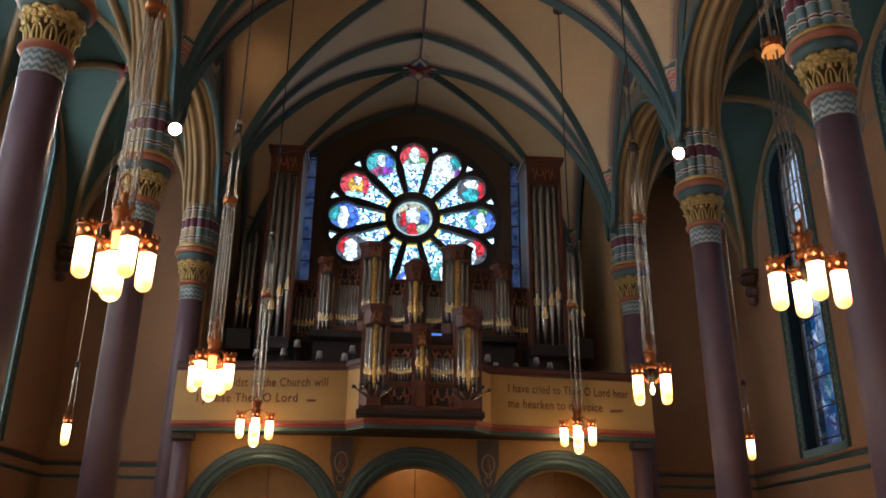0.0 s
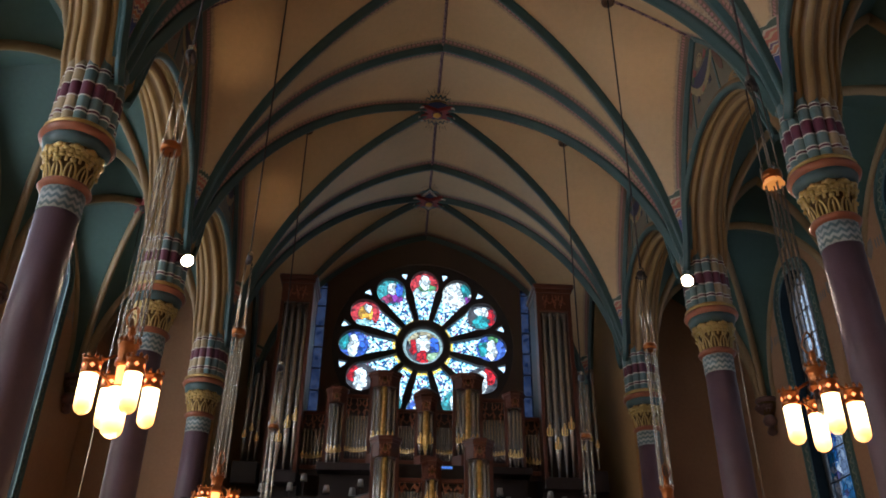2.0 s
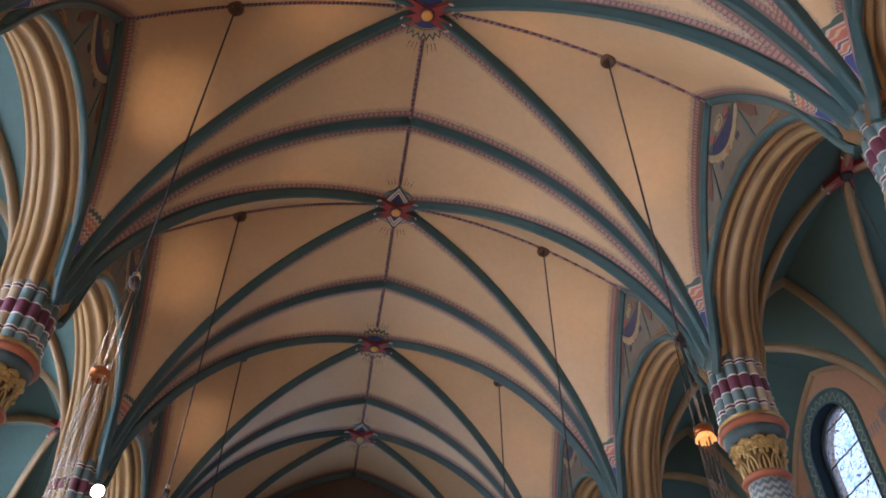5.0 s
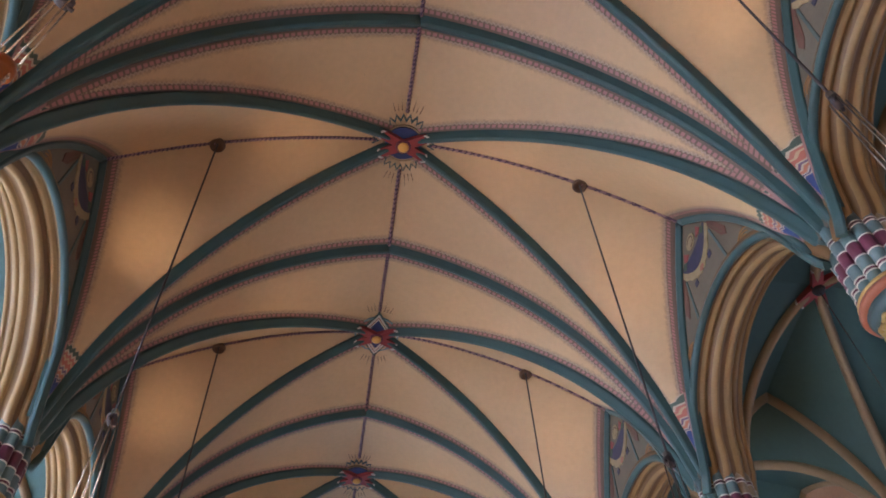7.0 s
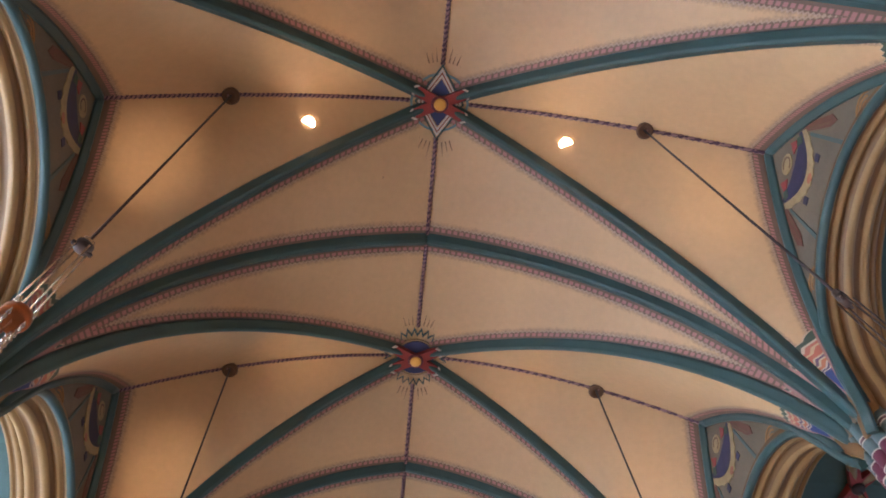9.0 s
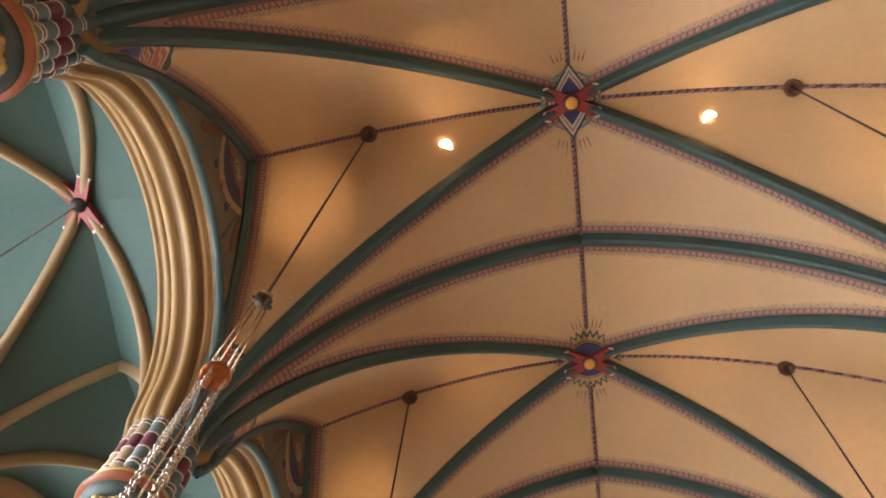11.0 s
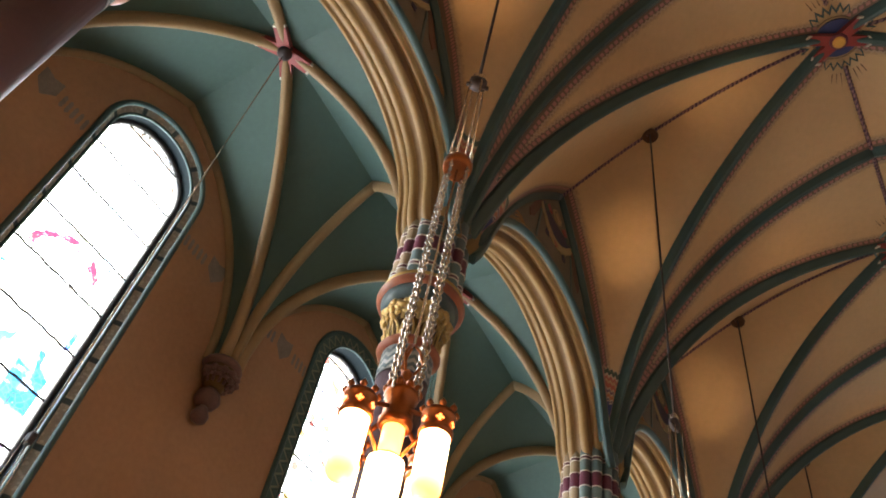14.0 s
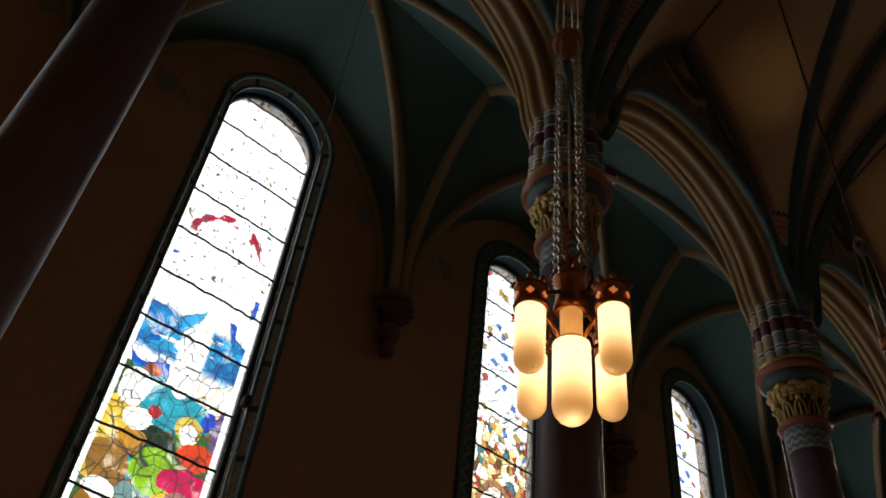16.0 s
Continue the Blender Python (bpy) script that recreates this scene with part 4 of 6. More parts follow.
def arcade(side, y0, y1, last=False):
    yb, half = (y0 + y1) / 2, (y1 - y0) / 2
    r = half - 0.60
    x0, x1 = side * 6.515, side * 7.50
    bm = bmesh.new()
    rc = r + 0.13
    cut = [(y0, SPRING)] + [(yb - rc * math.cos(math.pi * i / 28), SPRING + 0.03 + 0.9 * rc * math.sin(math.pi * i / 28)) for i in range(29)] + [(y1, SPRING)]
    ring = []
    for y, z in cut:
        ring.append([bm.verts.new((x, y, zz)) for x, zz in ((x0, z), (x0, 20.6), (x1, 20.6), (x1, z))])
    for a, b in zip(ring, ring[1:]):
        for i in range(4):
            bm.faces.new((a[i], a[(i + 1) % 4], b[(i + 1) % 4], b[i]))
    w = part("wall_arcade", bm, ARCADE_PAINT)
    tagged(w, "painted wall over a round moulded arch between columns", "wall", kind="structure")
    path = lambda rad, x: [(x, yb - rad * math.cos(math.pi * i / 30), SPRING + 0.03 + 0.9 * rad * math.sin(math.pi * i / 30)) for i in range(31)]
    part("arch_moulding", sweep(path(r + 0.10, side * 6.50), circle(0.085, 8), (1, 0, 0)), TEAL, w)
    # stepped rolls round the arch, with brown hollows between them
    prof, kinds = [], []
    for u, wide in ((-0.50, 0.05), (-0.34, 0.075), (-0.14, 0.09), (0.14, 0.09), (0.34, 0.075), (0.50, 0.05)):
        v = 0.02 + 0.36 * max(1 - abs(u) / 0.5, 0.0) ** 0.8 + (0.13 if abs(u) > 0.45 else 0.0)
        for t in (-1, -0.75, -0.4, 0, 0.4, 0.75, 1):
            prof.append((u + wide * t, v - 0.16 + wide * 0.8 * math.cos(t * 1.45)))
            kinds.append(0 if t < 1 else 1)
    prof += [(0.56, -0.2), (-0.56, -0.2)]
    kinds += [0, 0]
    rise_ = [(0.30, 11.95), (0.19, 12.18), (0.07, 12.36)]
    ro = r + 0.08
    way = [(side * 7.05, yb - ro - d, z) for d, z in rise_] + path(ro, side * 7.05)[1:-1] + [(side * 7.05, yb + ro + d, z) for d, z in reversed(rise_)]
    bm = sweep(way, prof, (-1, 0, 0), caps=False)
    for n_, f in enumerate(bm.faces):
        f.material_index = kinds[n_ % len(prof)]
    part("arch_rolls", bm, [CREAM, HOLLOW], w)
    # painted work in the spandrel: blue crescent over a scalloped cream band, red and green pieces, pale disc, curls
    xf = side * 6.507

    def patch(name, pts, m, lift=0.0):
        bm = bmesh.new()
        a = [bm.verts.new((xf - side * lift, yb + p, q)) for p, q in pts]
        b = [bm.verts.new((xf + side * 0.01, yb + p, q)) for p, q in pts]
        bm.faces.new(a)
        for i in range(len(pts)):
            j = (i + 1) % len(pts)
            bm.faces.new((a[i], a[j], b[j], b[i]))
        part(name, bm, m, w)

    blob = lambda cy, cz, ry, rz, turn=0, n=14: [(cy + ry * math.cos(t) * math.cos(turn) - rz * math.sin(t) * math.sin(turn), cz + ry * math.cos(t) * math.sin(turn) + rz * math.sin(t) * math.cos(turn)) for t in [2 * math.pi * i / n for i in range(n)]]
    us = [-1 + i / 8 for i in range(17)]
    patch("painted_crescent", [(0.70 * u, 15.80 + 0.52 * u * u) for u in us] + [(0.66 * u, 16.28 + 0.12 * u * u) for u in reversed(us)], DULL_BLUE, 0.006)
    patch("painted_scallops", [(0.78 * u, 15.58 + 0.62 * u * u - 0.05 * (i % 2)) for i, u in enumerate(us)] + [(0.70 * u, 15.79 + 0.52 * u * u) for u in reversed(us)], STRAW, 0.009)
    patch("painted_disc", blob(0, 16.58, 0.21, 0.19), STRAW, 0.006)
    patch("painted_ring", [(0.15 * math.cos(t), 16.58 + 0.14 * math.sin(t)) for t in [0.4 + 4.6 * i / 12 for i in range(13)]] + [(0.115 * math.cos(t), 16.58 + 0.105 * math.sin(t)) for t in [5.0 - 4.6 * i / 12 for i in range(13)]], BROWN_LINE, 0.009)
    patch("painted_spot", blob(0.0, 15.64, 0.10, 0.07), TERRACOTTA, 0.012)
    for s in (-1, 1):
        patch("painted_petal", [(s * p, q) for p, q in ((0.24, 16.42), (0.40, 16.62), (0.50, 16.44), (0.42, 16.36))], RED, 0.009)
        patch("painted_leaf", [(s * p, q) for p, q in ((0.40, 16.34), (0.54, 16.42), (0.64, 16.30), (0.52, 16.20))], LEAF_PAINT, 0.012)
        patch("painted_diamond", blob(s * 0.40, 15.58, 0.10, 0.10, 0.78, 4), DULL_BLUE, 0.006)
        patch("painted_drapery", [(s * p, q) for p, q in ((0.70, 16.28), (0.84, 16.22), (1.02, 15.90), (1.22, 15.45), (1.16, 15.25), (1.00, 15.42), (0.86, 15.80))], CORBEL_RED, 0.005)
        patch("painted_fold", [(s * p, q) for p, q in ((0.78, 16.12), (0.84, 16.08), (1.10, 15.42), (1.04, 15.46))], BROWN_LINE, 0.008)
        patch("painted_bar", [(s * p, q) for p, q in ((0.70, 16.02), (0.76, 16.00), (0.90, 14.84), (0.82, 14.84))], TEAL, 0.011)
        for i, rr in enumerate((0.10, 0.18, 0.26)):
            arc_ = [math.radians(20 + 150 * j / 8) for j in range(9)]
            patch("painted_curl", [(s * (1.52 + rr * math.cos(t)), 14.50 + rr * math.sin(t)) for t in arc_] + [(s * (1.52 + (rr + 0.035) * math.cos(t)), 14.50 + (rr + 0.035) * math.sin(t)) for t in reversed(arc_)], OCHRE, 0.004 + 0.002 * i)
    return w


for side in (-1, 1):
    for k in range(FIRST, LAST + 1):
        arcade(side, Y_T(k - 1), Y_T(k))

# ---- aisles ----
FOOT = 10.85


def aisle_bay(side, y0, y1):
    yb = (y0 + y1) / 2
    bm, ribs = bmesh.new(), []
    top = (side * AISLE_X, yb, AISLE_B)
    for yt, sy in ((y0, 1), (y1, -1)):
        tc_ = arc((side * 7.52, yt, SPRING), (side * AISLE_X, yt, AISLE_T), 16)
        tw = arc((side * 10.98, yt, FOOT), (side * AISLE_X, yt, AISLE_T), 16)
        dc = arc((side * 7.50, yt + sy * 0.2, SPRING), top, 16, 0.74)
        dw = arc((side * 10.99, yt + sy * 0.14, FOOT), top, 16)
        wc = arc((side * 7.50, yt + sy * 0.46, SPRING), (side * 7.50, yb, 15.25), 16)
        ww = arc((side * (AISLE_WALL - 0.02), yt + sy * 0.24, FOOT), (side * (AISLE_WALL - 0.02), yb, 15.05), 16)
        for a, b in ((dc, tc_), (dw, tw), (dc, wc), (dw, ww)):
            web(bm, a, b, 6, dome=0.06)
        ribs += [("rib", dc, AISLE_RIB), ("rib", dw, AISLE_RIB), ("wall_rib", ww, [(u * 0.8, v * 0.6) for u, v in AISLE_RIB])]
        if yt == y1:
            ribs += [("rib", tc_, AISLE_RIB), ("rib", tw, AISLE_RIB)]
    c = part("ceiling", bm, AISLE_TEAL)
    tagged(c, "teal plaster rib vault over the side aisle", "ceiling", kind="structure")
    for name, pts, prof in ribs:
        rib(name, pts, prof, CREAM_DULL, c)
    b = empty("boss", *top)
    b.parent = c
    part("button", lathe([(0.0, -0.30), (0.10, -0.28), (0.14, -0.22), (0.15, -0.1)], 16), IRON, b)
    bm = bmesh.new()
    white = bmesh.new()
    dx = side * (AISLE_X - 7.5)
    for fx, fy in ((-dx, y0 - yb), (-dx, y1 - yb), (side * 11.22 - top[0], y0 - yb), (side * 11.22 - top[0], y1 - yb)):
        d = Vector((fx, fy, 0)).normalized()
        q = Vector((-d.y, d.x, 0))
        for m_, r0, r1, w0, zz in ((bm, 0.0, 0.50, 0.115, -0.18), (white, 0.50, 0.55, 0.115, -0.19)):
            vs = []
            for r, z in ((r0, zz), (r1, zz - 0.02), (r1, -0.02), (r0, 0.0)):
                for sg in (-1, 1):
                    vs.append(m_.verts.new(d * r + q * w0 * sg + Vector((0, 0, z))))
            for f in ((0, 1, 3, 2), (2, 3, 5, 4), (4, 5, 7, 6), (0, 2, 4, 6), (1, 7, 5, 3)):
                m_.faces.new([vs[i] for i in f])
    part("sleeve", bm, RED, b)
    part("chevron", white, WHITE, b)
    return c


CORBEL_PAINT = plain("corbel_paint", (0.13, 0.065, 0.055), 0.5, scale=5.0, amount=0.4)
CROCKET_DARK = shared("crocket", crocket_mesh(), CORBEL_PAINT)


def corbel(side, y):
    c = empty("corbel", side * AISLE_WALL, y, 0)
    s = -side
    half = lambda prof: lathe([(r * 1.2, z) for r, z in prof], 16, centre=(s * 0.2, 0))
    part("shelf", half([(0.12, 10.66), (0.28, 10.72), (0.31, 10.78), (0.28, 10.85), (0.10, 10.90)]), CORBEL_PAINT, c)
    part("bell", half([(0.12, 10.28), (0.17, 10.40), (0.23, 10.55), (0.26, 10.68)]), GOLD_DIM, c)
    for i in range(7):
        a = math.radians(-90 + 30 * i) + (0 if s > 0 else math.pi)
        lf = new("crocket", CROCKET_DARK)
        lf.parent = c
        lf.matrix_basis = pose(s * 0.24, 0, 10.36, 0, 0, math.degrees(a)) @ pose(0.19, 0, 0, 0, 8, 0)
    part("carved_knob", half([(0.04, 9.92), (0.15, 9.98), (0.19, 10.09), (0.16, 10.21), (0.10, 10.29)]), CORBEL_PAINT, c)
    part("drop", half([(0.02, 9.62), (0.11, 9.67), (0.13, 9.76), (0.09, 9.87), (0.06, 9.94)]), CORBEL_PAINT, c)
    return tagged(c, "carved painted corbel under the aisle vault ribs", "corbel", "corbels along the aisles")


WIN_HALF, WIN_SILL, WIN_SPRING = 0.94, 4.75, 13.13
OPEN_HALF = 1.16
WIN_SHIFT = (0.14, 0.14, 0.20, 0.30, 0.42)   # windows stand a little off the middle of their bays
GREYBLUE = plain("window_roll_paint", (0.045, 0.075, 0.085), 0.55)


# Shade of the window reveals put into the colour: near-black, almost no gloss.
REVEAL_SHADE = plain("reveal_shade", (0.018, 0.026, 0.030), 0.9)
REVEAL_SHADE.node_tree.nodes["Principled BSDF"].inputs["Specular IOR Level"].default_value = 0.05
STENCIL = plain("faded_stencil_paint", (0.20, 0.17, 0.15), 0.7, scale=3.0, amount=0.45)


def aisle_wall(side, y0, y1, number):
    """Outer wall of one bay with its window."""
    yb = (y0 + y1) / 2 + WIN_SHIFT[(number - 1) % 5]
    x0, x1 = side * AISLE_WALL, side * 12.1
    bm = bmesh.new()
    low, high = 4.55, 16.2
    box(min(x0, x1), max(x0, x1), y0, y1, 0, low, bm=bm)
    for a, b in ((y0, yb - OPEN_HALF), (yb + OPEN_HALF, y1)):
        box(min(x0, x1), max(x0, x1), a, b, low, high, bm=bm)
    ring = []
    for i in range(25):
        t = math.pi * i / 24
        y, z = yb - OPEN_HALF * math.cos(t), WIN_SPRING + OPEN_HALF * math.sin(t)
        ring.append([bm.verts.new((x, y, q)) for x, q in ((x0, z), (x0, high), (x1, high), (x1, z))])
    for a, b in zip(ring, ring[1:]):
        for i in range(4):
            bm.faces.new((a[i], a[(i + 1) % 4], b[(i + 1) % 4], b[i]))
    w = part("wall_aisle_%s" % ("west" if side < 0 else "east"), bm, WALL_BROWN)
    tagged(w, "brown ochre painted plaster wall of the side aisle", "wall", kind="structure")
    # faded stencilled shields beside the window head
    for s in (-1, 1):
        bm = bmesh.new()
        sx = x0 - side * 0.004
        yc, zc = yb + s * 2.12, 12.50
        pts = [(-0.2, 0.26), (0.0, 0.2), (0.2, 0.26), (0.2, -0.06), (0.0, -0.30), (-0.2, -0.06)]
        bm.faces.new([bm.verts.new((sx, yc + p, zc + q)) for p, q in pts])
        part("stencilled_shield", bm, STENCIL, w)
        bm = bmesh.new()
        for q in (-0.86, -0.74, -0.62, -0.50, -0.38, 0.30, 0.42, 0.54, 0.66, 0.78):
            f = [(q, 0.10), (q + 0.03, 0.15), (q + 0.07, 0.10), (q + 0.07, -0.12), (q + 0.03, -0.17), (q, -0.12)]
            bm.faces.new([bm.verts.new((sx, yc + p, zc + r)) for p, r in f])
        part("stencilled_bars", bm, STENCIL, w)
    win = empty("window_%d" % number, side * GLASS_X, yb, WIN_SILL)
    tagged(win, "tall round-headed stained glass window with painted border", "window", kind="structure")

    def outline(half, sill, x):
        pts = [(x, -half, sill)] + [(x, -half, sill + (WIN_SPRING - WIN_SILL - sill) * i / 6) for i in range(1, 6)]
        top_ = [(x, -half * math.cos(math.pi * i / 24), WIN_SPRING - WIN_SILL + half * math.sin(math.pi * i / 24)) for i in range(25)]
        return pts + top_ + [(x, -p[1], p[2]) for p in reversed(pts)]

    o, i_ = outline(OPEN_HALF, -0.2, x0 - win.location.x), outline(WIN_HALF + 0.07, 0.0, -side * 0.02)
    leafy = not (side < 0 and number <= 2)
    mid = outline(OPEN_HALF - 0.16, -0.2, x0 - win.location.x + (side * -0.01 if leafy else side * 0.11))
    if leafy:
        o = outline(OPEN_HALF + 0.14, -0.2, x0 - win.location.x - side * 0.012)
    for name, one, two, m in (("border", o, mid, FRIEZE_LEAF if leafy else FRIEZE), ("splay", mid, i_, REVEAL_SHADE)):
        bm = bmesh.new()
        lay = bm.loops.layers.uv.verify()
        run, prev = 0.0, None
        cols = []
        for a, b in zip(one, two):
            if prev:
                run += math.dist(a, prev)
            prev = a
            cols.append((bm.verts.new(a), bm.verts.new(b), run))
        for p, q in zip(cols, cols[1:]):
            f = bm.faces.new((p[0], q[0], q[1], p[1]))
            for loop, val in zip(f.loops, ((p[2], 0), (q[2], 0), (q[2], 0.3), (p[2], 0.3))):
                loop[lay].uv = val
        part(name, bm, m, win)
    part("outer_roll", sweep(outline(OPEN_HALF + (0.15 if leafy else 0.01), -0.2, x0 - win.location.x - side * 0.015), circle(0.055, 8), (1, 0, 0)), TEAL, win)
    part("inner_roll", sweep([(p[0] - side * 0.01, p[1], p[2]) for p in mid], circle(0.032, 6), (1, 0, 0)), TEAL, win)
    part("frame", sweep(outline(WIN_HALF + 0.04, -0.02, 0), [(-0.06, -0.05), (0.06, -0.05), (0.06, 0.05), (-0.06, 0.05)], (1, 0, 0)), LEAD, win)
    part("sill", box(*sorted((x0 - win.location.x - side * 0.05, 0.1 * side)), -OPEN_HALF, OPEN_HALF, -0.25, -0.02, 0.02), GREY_TEAL, win)
    bm = bmesh.new()
    pts = outline(WIN_HALF, 0.0, 0)
    bm.faces.new([bm.verts.new(p) for p in pts])
    g = part("glass", bm, LANCET_BLUE if side > 0 else LANCET if number == 2 else LANCET_FINE, win)
    g.visible_shadow = False
    z, rnd = 0.27, random.Random(number)
    while z < WIN_SPRING - WIN_SILL + 0.8:
        h = WIN_HALF if z < WIN_SPRING - WIN_SILL else math.sqrt(max(WIN_HALF ** 2 - (z - WIN_SPRING + WIN_SILL) ** 2, 0.01))
        way = [(0.0, -h + 2 * h * i / 14, z + rnd.uniform(-0.016, 0.016)) for i in range(15)]
        part("bar", sweep(way, circle(0.022, 5), (1, 0, 0)), LEAD, win)
        z += 0.88
    return w


WALL_BROWN = plain("brown_wall_paint", (0.36, 0.195, 0.105), 0.75, scale=0.4, amount=0.28, fine=10.0)
number = 0
for side in (-1, 1):
    for k in range(FIRST, LAST + 1):
        y1 = Y_T(k) if k < LAST else AISLE_END
        number += 1
        aisle_bay(side, Y_T(k - 1), Y_T(k))
        aisle_wall(side, Y_T(k - 1), Y_T(k), number)
        corbel(side, Y_T(k))
    # end of the aisle
    x0, x1 = sorted((side * 7.1, side * 12.1))
    tagged(part("wall_aisle_end", box(x0, x1, AISLE_END, AISLE_END + 0.5, 0, 18), WALL_BROWN), "brown ochre plaster end wall of the aisle", "wall", kind="structure")
    aisle_bay(side, Y_T(4), Y_T(5))
    xa, xb = sorted((side * AISLE_WALL, side * 12.1))
    tagged(part("wall_aisle_corner", box(xa, xb, Y_T(4), AISLE_END, 0, 16.2), WALL_BROWN), "brown ochre plaster wall at the aisle corner", "wall", kind="structure")
    # moulded string courses
    for z0, z1, out, m, nm in ((4.28, 4.40, 0.05, TEAL, "teal"), (4.40, 4.46, 0.09, TERRACOTTA, "red"), (3.92, 4.02, 0.05, TEAL, "teal")):
        xs = sorted((side * AISLE_WALL, side * (AISLE_WALL - out)))
        t = part("trim", box(*xs, BACK, AISLE_END - out, z0, z1, 0.01), m)
        tagged(t, "%s painted string course along the aisle wall" % nm, "moulding", kind="structure")
        xs = sorted((side * 7.1, side * AISLE_WALL))
        t = part("trim", box(*xs, AISLE_END - out, AISLE_END, z0, z1, 0.01), m)
        tagged(t, "%s painted string course across the aisle end" % nm, "moulding", kind="structure")

# ---- closing walls, unseen roof against stray light, and floor ----
tagged(part("floor", box(-12.1, 12.1, BACK, 31.5, -0.3, 0), FLOOR), "brown stone church floor", "floor", kind="structure")
# Unseen wall, added behind the camera to keep outside light out.
tagged(part("wall_back", box(-12.1, 12.1, BACK - 0.5, BACK, 0, 21), OCHRE), "unseen ochre wall closing the nave behind the camera", "wall", kind="structure")
# Unseen slab, added so that no daylight leaks in over the vaults.
tagged(part("roof", box(-12.4, 12.4, BACK - 0.6, 31.6, 20.7, 21.0), WOOD_DARK), "unseen cover above the vaults against stray light", "roof", kind="structure")
for side in (-1, 1):
    xs = sorted((side * 7.4, side * 12.4))
    # Unseen slab, added to stop daylight above the aisle vault.
    tagged(part("roof", box(*xs, BACK - 0.6, 31.6, 16.2, 16.4), WOOD_DARK), "unseen cover above the aisle vault against stray light", "roof", kind="structure")
    xs = sorted((side * 6.6, side * 7.1))
    tagged(part("wall_loft", box(*xs, Y_T(4), ROSE_Y, 0, 20.7), OCHRE), "shadowed ochre wall beside the organ loft", "wall", kind="structure")

# ---- end wall with the rose window ----
bm = bmesh.new()
R_OPEN = 3.62
sq = 3.80
n = 64
ring = []
for i in range(n):
    a = 2 * math.pi * i / n
    c, s = math.cos(a), math.sin(a)
    k = sq / max(abs(c), abs(s))
    ring.append([bm.verts.new((x, y, z)) for x, y, z in ((R_OPEN * c, ROSE_Y, ROSE_Z + R_OPEN * s), (k * c, ROSE_Y, ROSE_Z + k * s), (k * c, ROSE_Y + 0.6, ROSE_Z + k * s), (R_OPEN * c, ROSE_Y + 0.6, ROSE_Z + R_OPEN * s))])
for i in range(n):
    a, b = ring[i], ring[(i + 1) % n]
    for j in range(4):
        bm.faces.new((a[j], a[(j + 1) % 4], b[(j + 1) % 4], b[j]))
for x0, x1, z0, z1 in ((-7.1, 7.1, 0, ROSE_Z - sq), (-7.1, 7.1, ROSE_Z + sq, 20.7), (-3.97, -sq, ROSE_Z - sq, ROSE_Z + sq), (sq, 3.97, ROSE_Z - sq, ROSE_Z + sq),
                       (-7.1, -4.37, ROSE_Z - sq, ROSE_Z + sq), (4.37, 7.1, ROSE_Z - sq, ROSE_Z + sq), (-4.37, -3.97, 17.3, ROSE_Z + sq), (3.97, 4.37, 17.3, ROSE_Z + sq)):
    box(x0, x1, ROSE_Y, ROSE_Y + 0.6, z0, z1, bm=bm)
# Darker brown than the ochre walls.
WALL_DARK = plain("dark_end_wall", (0.11, 0.07, 0.05), 0.75, scale=0.5, amount=0.3)
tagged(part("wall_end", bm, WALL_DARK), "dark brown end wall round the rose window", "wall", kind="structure")


